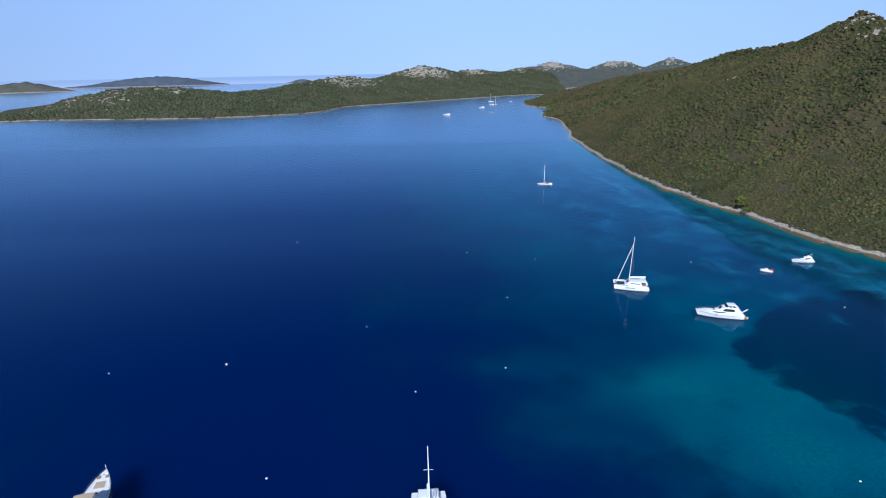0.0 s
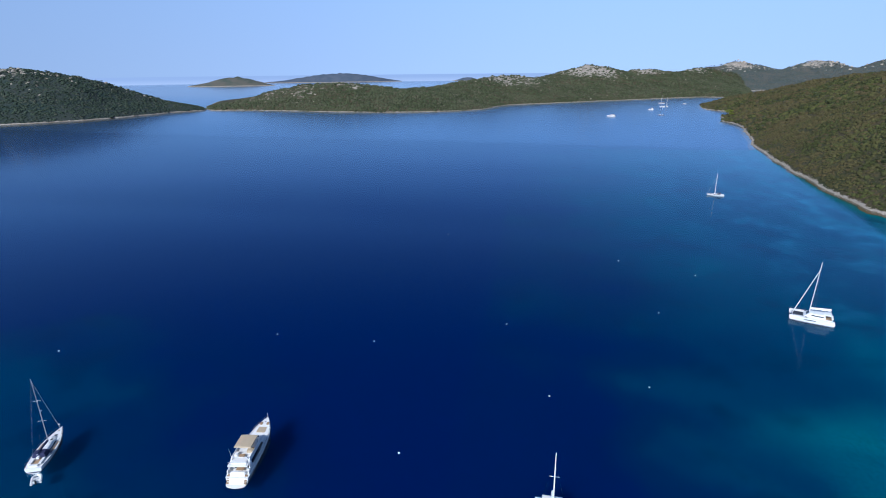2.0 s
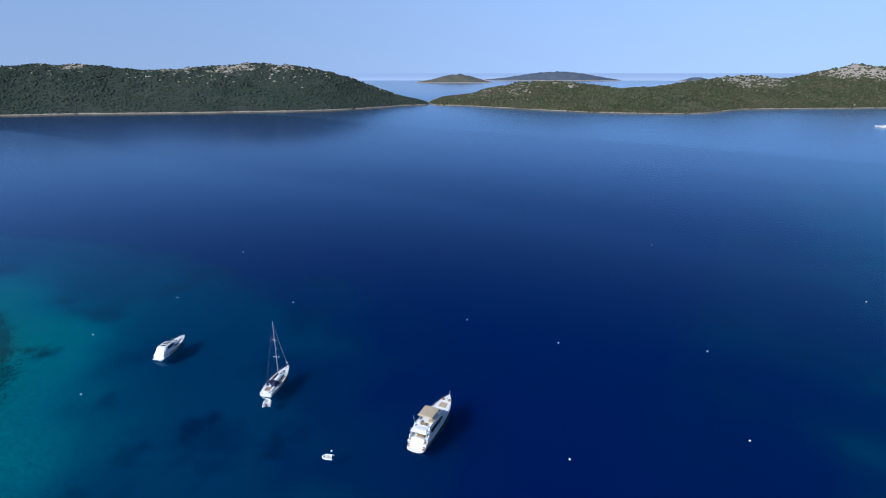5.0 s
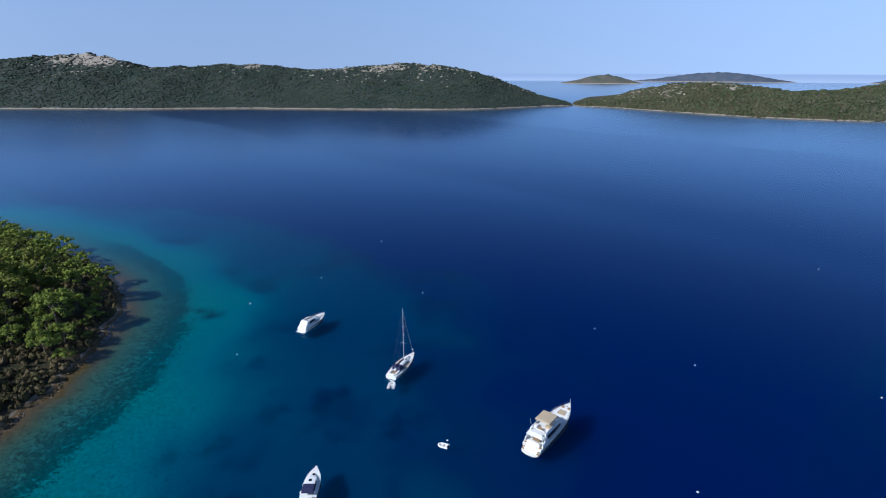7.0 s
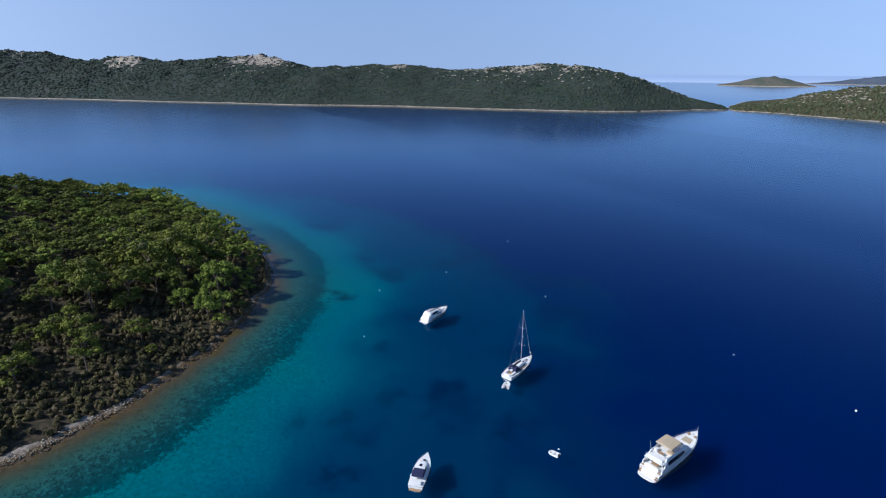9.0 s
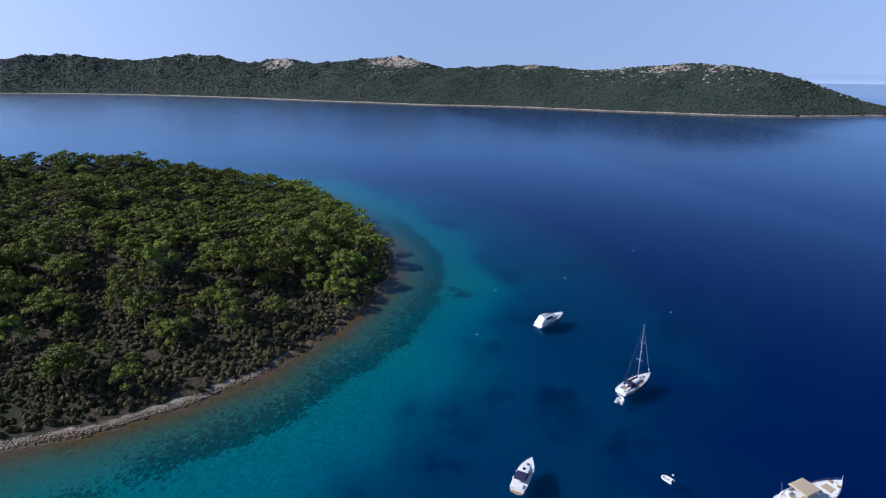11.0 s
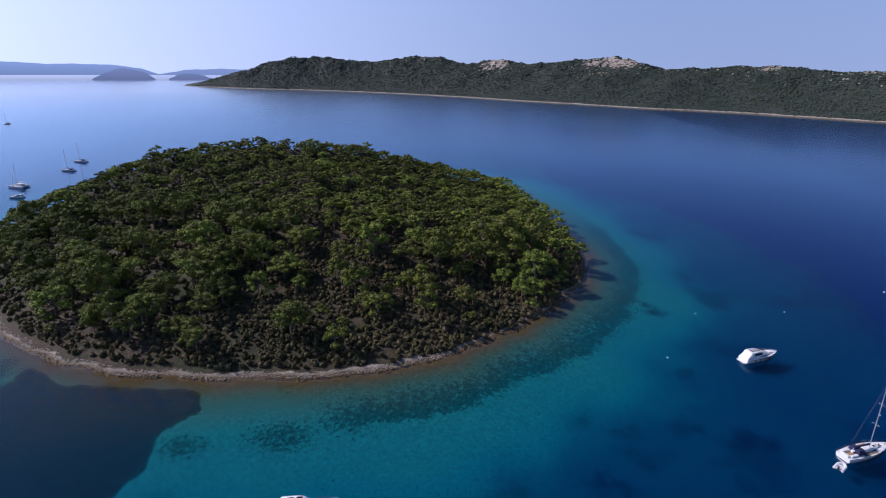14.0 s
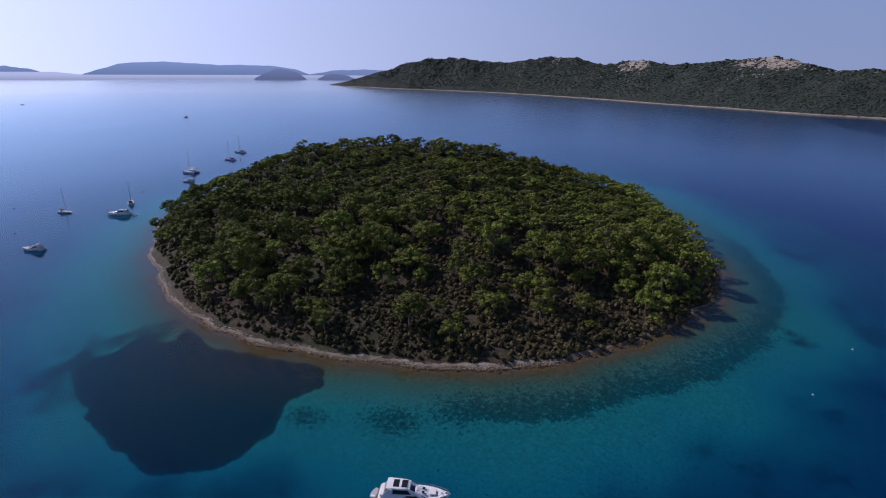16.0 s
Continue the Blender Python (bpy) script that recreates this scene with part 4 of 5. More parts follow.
def crest_rocks(land, name, count, spread, sizes, label, seed, along=0.3):
    """Pale rock breaking through the scrub: thick on the bare tops, thin along the rest of the crest."""
    r = np.random.default_rng(seed)
    spots = arr(land.rocks)
    pick = spots[r.choice(len(spots), count, p=spots[:, 3] * spots[:, 2] / (spots[:, 3] * spots[:, 2]).sum())]
    p = pick[:, :2] + r.normal(0, 1, (count, 2)) * pick[:, 2:3] * spread
    k = r.integers(0, len(land.ridge) - 1, int(count * along))
    u = r.random((len(k), 1))
    line = land.ridge[k, :2] * (1 - u) + land.ridge[k + 1, :2] * u
    p = np.vstack([p, line * (1 - np.abs(r.normal(0, 0.018, (len(k), 1))))])
    p = p[wave_noise(p, 55, seed + 3, 4) > -0.05]
    h, dc, dr, inn = land.height(p)
    ok = inn & (dc > 12)
    strew(name, np.column_stack([p[ok], h[ok] + 0.2]), r.uniform(*sizes, ok.sum()) * r.uniform(0.4, 1, ok.sum()) ** 1.5, PEBBLES, STONE, label, "rocks", seed + 1)


crest_rocks(west, "ridge_rocks", 2600, 0.9, (2.0, 5.0), "pale limestone outcrops along the ridge top", 231, 0.35)
crest_rocks(north, "north_hill_rocks", 1000, 0.9, (1.5, 4.5), "pale limestone outcrops on the low hill tops", 233, 0.3)
crest_rocks(east, "east_hill_rocks", 260, 1.1, (0.9, 2.6), "pale limestone ledges on the hillside", 235, 0.25)
crest_rocks(far_hills, "far_hill_rocks", 500, 0.7, (4.0, 9.0), "pale rock on distant hill tops", 237, 0.2)
shore_stones(island, "island_beach_stones", 230, 0.1, 2.6, 4200, (0.10, 0.38), STONE, "pale limestone rubble along the island shore", 221, 6)
shore_stones(island, "island_wet_stones", 230, -2.6, 0.6, 4600, (0.14, 0.46), WET_STONE, "ochre wet rocks at the water line", 223)
shore_stones(east, "east_shore_stones", 900, -0.3, 3.0, 2600, (0.25, 0.7), STONE, "pale boulders along the hillside shore", 225)


# ---- boats ----
def loft(sections, cap=True):
    """A bmesh skinned over equal rings of places."""
    bm = bmesh.new()
    rings = [[bm.verts.new(c) for c in ring] for ring in sections]
    n = len(rings[0])
    for a, b in zip(rings, rings[1:]):
        for k in range(n):
            bm.faces.new((a[k], a[(k + 1) % n], b[(k + 1) % n], b[k]))
    if cap:
        bm.faces.new(rings[0])
        bm.faces.new(rings[-1][::-1])
    bmesh.ops.remove_doubles(bm, verts=bm.verts, dist=0.004)
    return bm


def half_beam(s, beam, stern, full=2.3):
    if s < 0.42:
        u = s / 0.42
        return beam / 2 * (stern + (1 - stern) * (1 - (1 - u) ** 2))
    return beam / 2 * max(0.0, 1 - ((s - 0.42) / 0.58) ** full)


def sheer(s, low, high):
    return low + (high - low) * s**1.8


def hull(length, beam, low, high, draft, stern=0.85, full=2.3, rake=0.07, n=16):
    """A boat's shell from keel to sheer."""
    rings = []
    for i in range(n + 1):
        s = i / n
        b, top = max(half_beam(s, beam, stern, full), 0.02), sheer(s, low, high)
        keel = -draft * (1 - s**4)

        def at(k, y, z):
            lean = rake * length * (s**3) * (z / high)
            return (length * (s - 0.5) * 0.94 + lean, k * y, z)

        flare = 0.62 + 0.3 * (1 - s)
        side = [(0.02, keel), (0.55 * b * flare, keel * 0.55), (0.93 * b * flare, 0.0), (b * (0.5 + 0.5 * flare), top * 0.5), (b, top)]
        ring = [at(1, y, z) for y, z in side] + [at(-1, y, z) for y, z in side[::-1]]
        rings.append(ring)
    return loft(rings)


def deck_plate(length, beam, low, high, stern, full, s0, s1, drop, inset, thick=0.05, rake=0.07, n=12):
    """A plate that follows the hull's outline from s0 to s1."""
    rings = []
    for i in range(n + 1):
        s = s0 + (s1 - s0) * i / n
        b = max(half_beam(s, beam, stern, full) - inset, 0.03)
        z = sheer(s, low, high) + drop
        x = length * (s - 0.5) * 0.94 + rake * length * s**3 * (z / high)
        rings.append([(x, b, z), (x, -b, z), (x, -b, z - thick), (x, b, z - thick)])
    return loft(rings)


def rail_line(length, beam, low, high, stern, full, s0, s1, up, inset, radius, side, rake=0.07, n=10, posts=True):
    """A guard rail along one side, with its posts."""
    bm = bmesh.new()
    last = None
    for i in range(n + 1):
        s = s0 + (s1 - s0) * i / n
        b, z = max(half_beam(s, beam, stern, full) - inset, 0.02), sheer(s, low, high)
        x = length * (s - 0.5) * 0.94 + rake * length * s**3 * (z / high)
        here = (x, side * b, z + up)
        if last:
            tube(bm, last, here, radius, radius, 5)
        if posts and i % 2 == 0:
            tube(bm, (x, side * b, z - 0.02), here, radius, radius, 5)
        last = here
    return bm


def house(x0, x1, wb, wt, z0, z1, front=0.6, aft=0.2, nose=0.75, crown=0.06):
    """A deck house: raked front and back, tapered nose, cambered roof. x0 is its aft end."""
    rings = []
    for u in (0.0, 0.12, 0.5, 0.8, 0.95, 1.0):
        xb = x0 + (x1 - x0) * u
        xt = x0 + aft + (x1 - front - x0 - aft) * u
        k = 1.0 if u < 0.5 else 1 - (1 - nose) * ((u - 0.5) / 0.5) ** 1.5
        b, t = wb / 2 * k, wt / 2 * k
        e = 0.0 if 0.05 < u < 0.97 else 0.04
        rings.append([(xb, b, z0), (xt, t, z1 - e), (xt, t * 0.5, z1 + crown - e), (xt, -t * 0.5, z1 + crown - e), (xt, -t, z1 - e), (xb, -b, z0)])
    return loft(rings)


def slab(x0, x1, y0, y1, z0, z1, round_by=0.03):
    bm = bmesh.new()
    bmesh.ops.create_cube(bm, size=1.0)
    for v in bm.verts:
        v.co = ((x0 + x1) / 2 + v.co.x * (x1 - x0), (y0 + y1) / 2 + v.co.y * (y1 - y0), (z0 + z1) / 2 + v.co.z * (z1 - z0))
    if round_by:
        bmesh.ops.bevel(bm, geom=bm.edges[:], offset=round_by, segments=2, affect="EDGES")
    return bm


def window_band(x0, x1, wb, wt, z0, z1, za, zb, side, front=0.6, aft=0.2, proud=0.025, nose=0.75):
    """A dark strip of glass on one side of a deck house between heights za and zb."""
    def spot(u, z):
        k = (z - z0) / (z1 - z0)
        narrow = 1.0 if u < 0.5 else 1 - (1 - nose) * ((u - 0.5) / 0.5) ** 1.5
        return (x0 + aft * k) + (x1 - x0 - (front + aft) * k) * u, (wb + (wt - wb) * k) / 2 * narrow + proud
    rings = []
    for u in (0.08, 0.3, 0.5, 0.8):
        (xa, ya), (xb, yb) = spot(u, za), spot(u, zb)
        rings.append([(xa, side * ya, za), (xb, side * yb, zb), (xb, side * (yb - 0.06), zb), (xa, side * (ya - 0.06), za)])
    return loft(rings)


def windscreen(x1, wb, wt, z0, z1, za, zb, front, nose, proud=0.03):
    """Raked glass over the front of a deck house."""
    rings = []
    for k in (-1, -0.5, 0.5, 1):
        ring = []
        for z, off in ((za, proud), (zb, proud), (zb, proud - 0.08), (za, proud - 0.08)):
            q = (z - z0) / (z1 - z0)
            x = x1 - front * q + off - 0.10 * abs(k) * (x1 * 0 + 1)
            ring.append((x, k * (wb + (wt - wb) * q) / 2 * nose * 0.96, z + off * 0.5))
        rings.append(ring)
    return loft(rings)


def lump(c, r, flat=1.0, sub=2):
    bm = bmesh.new()
    bmesh.ops.create_icosphere(bm, subdivisions=sub, radius=1.0)
    for v in bm.verts:
        v.co = (c[0] + v.co.x * r, c[1] + v.co.y * r, c[2] + v.co.z * r * flat)
    return bm


def bars(*runs, sides=6):
    bm = bmesh.new()
    for a, b, ra, rb in runs:
        tube(bm, a, b, ra, rb, sides)
    return bm


def fenders(root, xs, y, z, side):
    for x in xs:
        bm = bars(((x, side * y, z), (x, side * y, z - 0.55), 0.13, 0.13))
        part("fender", bm, DARK if side < 0 else BUOY_WHITE, root)


def set_down(root, x, y, heading, label, category, group=""):
    root.matrix_basis = pose(x, y, 0, 0, 0, heading)
    return tagged(root, label, category, group)


def base_hull(root, L, B, low, high, draft, stern, full, paint=GELCOAT, well=0.0):
    part("hull", hull(L, B, low, high, draft, stern, full), paint, root)
    part("boot_stripe", hull(L * 1.004, B * 1.006, 0.12, 0.16, draft * 0.4, stern, full, rake=0.004), ANTIFOUL, root, "dark stripe at the water line")
    part("deck", deck_plate(L, B, low, high, stern, full, well, 0.985, 0.02, 0.10), DECK, root)
    part("gunwale", deck_plate(L, B, low, high, stern, full, 0.0, 0.99, 0.0, -0.02, 0.10), GELCOAT, root)


def flybridge_yacht(x, y, heading):
    root = new("motor_yacht")
    L, B, low, high, st, fu = 18.6, 5.2, 1.6, 2.7, 0.88, 3.2
    base_hull(root, L, B, low, high, 0.9, st, fu)
    part("swim_platform", loft([[(-8.6 - 1.75 * math.cos(a) ** 0.5, 2.15 * math.sin(a), z) for a in np.linspace(-1.5, 1.5, 14)] + [(-8.0, 2.1, z), (-8.0, -2.1, z)] for z in (0.26, 0.42)]), DECK, root)
    part("platform_edge", loft([[(-8.6 - 1.80 * math.cos(a) ** 0.5, 2.19 * math.sin(a), z) for a in np.linspace(-1.5, 1.5, 14)] + [(-8.0, 2.15, z), (-8.0, -2.15, z)] for z in (0.16, 0.28)]), DARK, root)
    part("stern_slope", house(-9.3, -7.7, 3.3, 2.9, 0.42, 2.25, 0.0, 1.2, 1.0), GELCOAT, root, "sloped white transom")
    for side in (1, -1):
        for step in range(4):
            part("stern_step", slab(-9.45 + 0.32 * step, -8.95 + 0.32 * step, side * 1.8 - 0.3, side * 1.8 + 0.3, 0.55 + 0.36 * step, 0.68 + 0.36 * step, 0.03), TEAK, root)
        part("cockpit_side", slab(-7.9, -5.2, side * 2.18 - 0.12, side * 2.18 + 0.12, 1.5, 2.5, 0.06), GELCOAT, root)
        part("wing_brace", bars(((-7.2, side * 2.0, 2.4), (-7.7, side * 1.95, 3.5), 0.1, 0.1)), GELCOAT, root)
    part("cockpit_floor", slab(-8.6, -5.4, -1.9, 1.9, 1.5, 1.56, 0.01), TEAK, root)
    part("cockpit_table", slab(-7.2, -6.2, -0.8, 0.8, 2.05, 2.12, 0.02), TEAK, root)
    part("cockpit_seat", slab(-8.2, -7.6, -1.6, 1.6, 1.6, 2.1, 0.08), DECK, root)
    part("saloon", house(-6.0, 4.6, 4.1, 3.6, 1.5, 3.45, 2.9, 0.3, 0.7), GELCOAT, root)
    for side in (1, -1):
        part("saloon_window", window_band(-6.0, 4.6, 4.1, 3.6, 1.5, 3.45, 2.1, 3.15, side, 2.9, 0.3, 0.03, 0.7), GLASS, root)
        for k, wx in enumerate((-1.6, 1.2, 3.4)):
            part("hull_port", lump((wx, side * 2.42, 1.25), 0.26, 0.5), GLASS, root)
        part("guard_rail", rail_line(L, B, low, high, st, fu, 0.52, 0.97, 0.62, 0.15, 0.022, side), STEEL, root)
        part("side_wing", house(-7.4, -5.4, 0.14, 0.10, 1.6, 3.45, 0.5, 1.2, 1.0), GELCOAT, root).location = (0, side * 2.1, 0)
        part("rub_rail", rail_line(L, B, low * 0.72, high * 0.72, st, fu, 0.02, 0.95, 0.0, 0.0, 0.05, side, posts=False), DARK, root, "dark rubbing strake")
        part("side_deck_line", rail_line(L, B, low, high, st, fu, 0.05, 0.96, 0.1, 0.12, 0.06, side, posts=False), GELCOAT, root)
        part("bow_seat", slab(7.3, 8.0, side * 0.75 - 0.3, side * 0.75 + 0.3, 2.4, 2.75, 0.06), TEAK, root)
    part("windscreen", windscreen(4.6, 4.1, 3.6, 1.5, 3.45, 2.35, 3.3, 2.9, 0.7), GLASS, root)
    part("flybridge_deck", slab(-7.9, 1.3, -2.1, 2.1, 3.47, 3.62, 0.07), GELCOAT, root)
    part("flybridge_floor", slab(-7.5, -1.0, -1.7, 1.7, 3.62, 3.66, 0.01), DECK, root)
    part("saloon_door", slab(-5.98, -5.9, -1.5, 1.5, 1.6, 3.3, 0.01), GLASS, root)
    part("flybridge_sofa", slab(-7.2, -6.5, -1.6, 1.6, 3.64, 4.05, 0.08), DECK, root)
    part("flybridge_locker", slab(-5.2, -4.2, 0.9, 1.7, 3.64, 4.3, 0.06), DECK, root)
    part("flybridge_table", slab(-5.6, -4.7, -0.6, 0.6, 4.1, 4.18, 0.03), TEAK, root)
    part("aft_rail", bars(((-7.7, -1.95, 4.4), (-7.7, 1.95, 4.4), 0.03, 0.03), ((-7.7, -1.95, 3.6), (-7.7, -1.95, 4.4), 0.03, 0.03), ((-7.7, 1.95, 3.6), (-7.7, 1.95, 4.4), 0.03, 0.03)), STEEL, root)
    for side in (1, -1):
        part("flybridge_coaming", house(-6.4, 2.3, 0.2, 0.14, 3.58, 4.25, 1.0, 0.4, 1.0), GELCOAT, root).location = (0, side * 1.88, 0)
    part("flybridge_front", house(0.3, 2.0, 3.7, 3.3, 3.55, 4.35, 1.0, 0.1, 0.8), GELCOAT, root)
    part("flybridge_screen", slab(0.5, 0.58, -1.5, 1.5, 4.3, 4.75, 0.02), GLASS, root)
    part("flybridge_seat", slab(-3.8, -2.4, -1.6, -0.4, 3.6, 4.15, 0.08), TAN, root, "tan cushioned bench")
    part("helm_seat", slab(-1.0, -0.3, 0.2, 1.2, 3.6, 4.5, 0.08), DECK, root)
    part("bimini", house(-4.6, -0.4, 3.7, 3.5, 5.55, 5.68, 0.15, 0.15, 1.0, 0.10), TAN, root, "tan canvas sun top")
    for bx in (-4.3, -0.8):
        for side in (1, -1):
            part("bimini_pole", bars(((bx * 0.8 - 0.5, side * 1.8, 4.1), (bx, side * 1.65, 5.58), 0.025, 0.025)), STEEL, root)
    part("foredeck_pad", slab(4.7, 7.0, -1.0, 1.0, 2.25, 2.42, 0.08), TAN, root, "tan sun pad on the foredeck")
    part("anchor_winch", lump((8.3, 0, 2.55), 0.2, 0.8, 1), STEEL, root)
    part("bow_staff", bars(((9.75, 0, 2.55), (9.85, 0, 3.9), 0.05, 0.03)), GELCOAT, root)
    part("radar_arch", bars(((-5.8, 1.8, 3.5), (-6.4, 1.6, 4.7), 0.08, 0.07), ((-6.4, 1.6, 4.7), (-6.4, -1.6, 4.7), 0.07, 0.07), ((-6.4, -1.6, 4.7), (-5.8, -1.8, 3.5), 0.07, 0.08)), GELCOAT, root)
    part("antenna", bars(((-6.4, 1.6, 4.7), (-6.9, 1.7, 7.1), 0.025, 0.012)), GELCOAT, root)
    return set_down(root, x, y, heading, "white flybridge motor yacht with a tan canvas sun top", "motor yacht")


def sport_cruiser(x, y, heading, L, label, fly=False, tender=False, covered=False, black_roof=False, arm=False):
    root = new("motor_cruiser")
    k = L / 13.5
    B, low, high, st, fu = 4.2 * k, 1.35 * k, 2.0 * k, 0.88, 3.0
    base_hull(root, L, B, low, high, 0.7, st, fu)
    part("swim_platform", slab(-L / 2 - 0.7 * k, -L / 2 + 0.5, -B * 0.4, B * 0.4, 0.30, 0.45, 0.06), DECK if covered else TEAK, root)
    part("cockpit_floor", slab(-5.9 * k, -3.2 * k, -1.5 * k, 1.5 * k, 1.34 * k, 1.41 * k, 0.01), TEAK, root)
    part("stern_seat", slab(-6.0 * k, -5.3 * k, -1.6 * k, 1.6 * k, 1.38 * k, 1.95 * k, 0.09), DECK, root)
    part("foredeck_trunk", house(-2.0 * k, 5.3 * k, 3.5 * k, 2.7 * k, 1.4 * k, 2.5 * k, 4.2 * k, 0.1, 0.5, 0.12), GELCOAT, root)
    part("wheelhouse", house(-4.2 * k, 2.2 * k, 3.4 * k, 2.7 * k, 1.4 * k, 3.35 * k, 2.6 * k, 0.5 * k, 0.8), GELCOAT, root)
    part("windscreen", windscreen(2.2 * k, 3.4 * k, 2.7 * k, 1.4 * k, 3.35 * k, 2.5 * k, 3.2 * k, 2.6 * k, 0.8), GLASS, root)
    part("roof", house(-4.6 * k, -0.3 * k, 3.0 * k, 2.8 * k, 3.3 * k, 3.45 * k, 0.4, -0.2, 0.8), GELCOAT, root)
    for rx in (-3.6, -2.5, -1.4) if not black_roof else (-3.1, -1.5):
        w = 0.9 if black_roof else 0.5
        part("roof_hatch", slab((rx - 0.5 * w) * k, (rx + 0.75 * w) * k, -0.95 * k, 0.95 * k, 3.46 * k, 3.56 * k, 0.03), GLASS, root)
    for side in (1, -1):
        part("side_window", window_band(-4.2 * k, 2.2 * k, 3.4 * k, 2.7 * k, 1.4 * k, 3.35 * k, 2.3 * k, 3.12 * k, side, 2.6 * k, 0.5 * k, 0.03, 0.8), GLASS, root)
        part("hull_port", lump((1.6 * k, side * B * 0.475, 1.2 * k), 0.3 * k, 0.45), GLASS, root)
        part("roof_wing", house(-5.9 * k, -3.4 * k, 0.16, 0.12, 1.4 * k, 3.3 * k, 0.6 * k, 1.5 * k, 1.0), GELCOAT, root).location = (0, side * 1.55 * k, 0)
        part("guard_rail", rail_line(L, B, low, high, st, fu, 0.5, 0.97, 0.55, 0.12, 0.02, side), STEEL, root)
        fenders(root, (-3.6 * k, -1.8 * k, 0.2 * k, 2.0 * k), B / 2 + 0.12, low, side)
    part("cockpit_table", slab(-4.6 * k, -4.0 * k, -0.5 * k, 0.5 * k, 1.95 * k, 2.02 * k, 0.02), TEAK, root)
    part("anchor_winch", lump((5.6 * k, 0, 2.02 * k), 0.16, 0.8, 1), STEEL, root)
    for side in (1, -1):
        part("rub_rail", rail_line(L, B, low * 0.8, high * 0.8, st, fu, 0.02, 0.95, 0.0, -0.01, 0.04, side, posts=False), DARK, root, "dark rubbing strake")
        part("foredeck_hatch", slab(1.9 * k, 2.4 * k, side * 0.5 * k - 0.22, side * 0.5 * k + 0.22, 2.3 * k, 2.42 * k, 0.02), GLASS, root)
    part("sun_pad", slab(3.2 * k, 4.6 * k, -0.7 * k, 0.7 * k, 2.0 * k, 2.2 * k, 0.07), DECK, root)
    for side in (1, -1):
        part("trunk_window", window_band(-2.0 * k, 5.3 * k, 3.5 * k, 2.7 * k, 1.4 * k, 2.5 * k, 1.75 * k, 2.05 * k, side, 4.2 * k, 0.1, 0.03, 0.5), GLASS, root)
        part("side_cushion", slab(-5.2 * k, -3.5 * k, side * 1.3 * k - 0.22 * k, side * 1.3 * k + 0.22 * k, 1.4 * k, 1.8 * k, 0.05), TAN, root)
        part("fairlead", lump((5.9 * k, side * 0.45 * k, 2.02 * k), 0.1, 0.7, 1), STEEL, root)
    part("bow_rail", bars(((6.3 * k, -0.55 * k, 2.55 * k), (6.9 * k, 0, 2.65 * k), 0.025, 0.025), ((6.9 * k, 0, 2.65 * k), (6.3 * k, 0.55 * k, 2.55 * k), 0.025, 0.025)), STEEL, root)
    part("bow_roller", slab(6.3 * k, 7.0 * k, -0.2, 0.2, 1.95 * k, 2.08 * k, 0.04), STEEL, root)
    if covered:
        part("aft_cover", house(-6.6 * k, -3.6 * k, 3.3 * k, 2.5 * k, 1.2 * k, 3.3 * k, 0.1, 1.9 * k, 1.0), GELCOAT, root, "white canvas cover over the cockpit")
        for side in (1, -1):
            part("hull_stripe", slab(-3.0 * k, 2.6 * k, side * 2.06 * k - 0.03, side * 2.06 * k + 0.03, 1.05 * k, 1.25 * k, 0.01), DARK, root)
    if fly:
        part("flybridge", house(-4.4 * k, -0.6 * k, 2.7 * k, 2.4 * k, 3.4 * k, 4.0 * k, 1.0 * k, 0.1, 0.75), GELCOAT, root)
        part("flybridge_seat", slab(-3.4 * k, -2.4 * k, -0.9 * k, 0.9 * k, 4.0 * k, 4.4 * k, 0.08), DECK, root)
        part("flybridge_screen", slab(-1.5 * k, -1.42 * k, -0.9 * k, 0.9 * k, 4.0 * k, 4.5 * k, 0.02), GLASS, root)
    if fly:
        part("signal_mast", bars(((-4.0 * k, 0, 3.4 * k), (-4.9 * k, 0, 6.2 * k), 0.07, 0.03), ((-4.5 * k, -0.8, 4.9 * k), (-4.5 * k, 0.8, 4.9 * k), 0.035, 0.035)), GELCOAT, root)
    if arm:
        part("sun_top", house(-3.9 * k, -1.5 * k, 2.5 * k, 2.2 * k, 4.15 * k, 4.28 * k, 0.4, 0.1, 0.85), GELCOAT, root)
        part("helm_screen", slab(-1.5 * k, -1.40 * k, -1.0 * k, 1.0 * k, 3.42 * k, 4.0 * k, 0.02), GLASS, root)
        part("helm_seat", slab(-2.9 * k, -2.3 * k, -0.8 * k, 0.8 * k, 3.44 * k, 3.85 * k, 0.06), TAN, root)
        for side in (1, -1):
            part("sun_top_pole", bars(((-4.3 * k, side * 1.15 * k, 3.4 * k), (-3.4 * k, side * 1.0 * k, 4.18 * k), 0.12, 0.10)), GELCOAT, root)
        part("passerelle", bars(((-5.6 * k, 0.6, 1.8 * k), (-7.3 * k, 0.6, 3.1 * k), 0.16, 0.12)), GELCOAT, root)
        part("stern_ball", lump((-7.6 * k, 0.5, 0.3), 0.3), BUOY_WHITE, root)
    if tender:
        t = part("tender", hull(2.6, 1.3, 0.35, 0.45, 0.1, 0.8), RUBBER, root, "grey inflatable carried on the stern")
        t.location, t.rotation_euler = (-L / 2 - 0.6, 0, 0.5), (0, 0, radians(80))
        part("tender_floor", slab(-0.9, 0.6, -0.4, 0.4, 0.30, 0.36, 0.02), DECK, t)
    return set_down(root, x, y, heading, label, "motor boat")


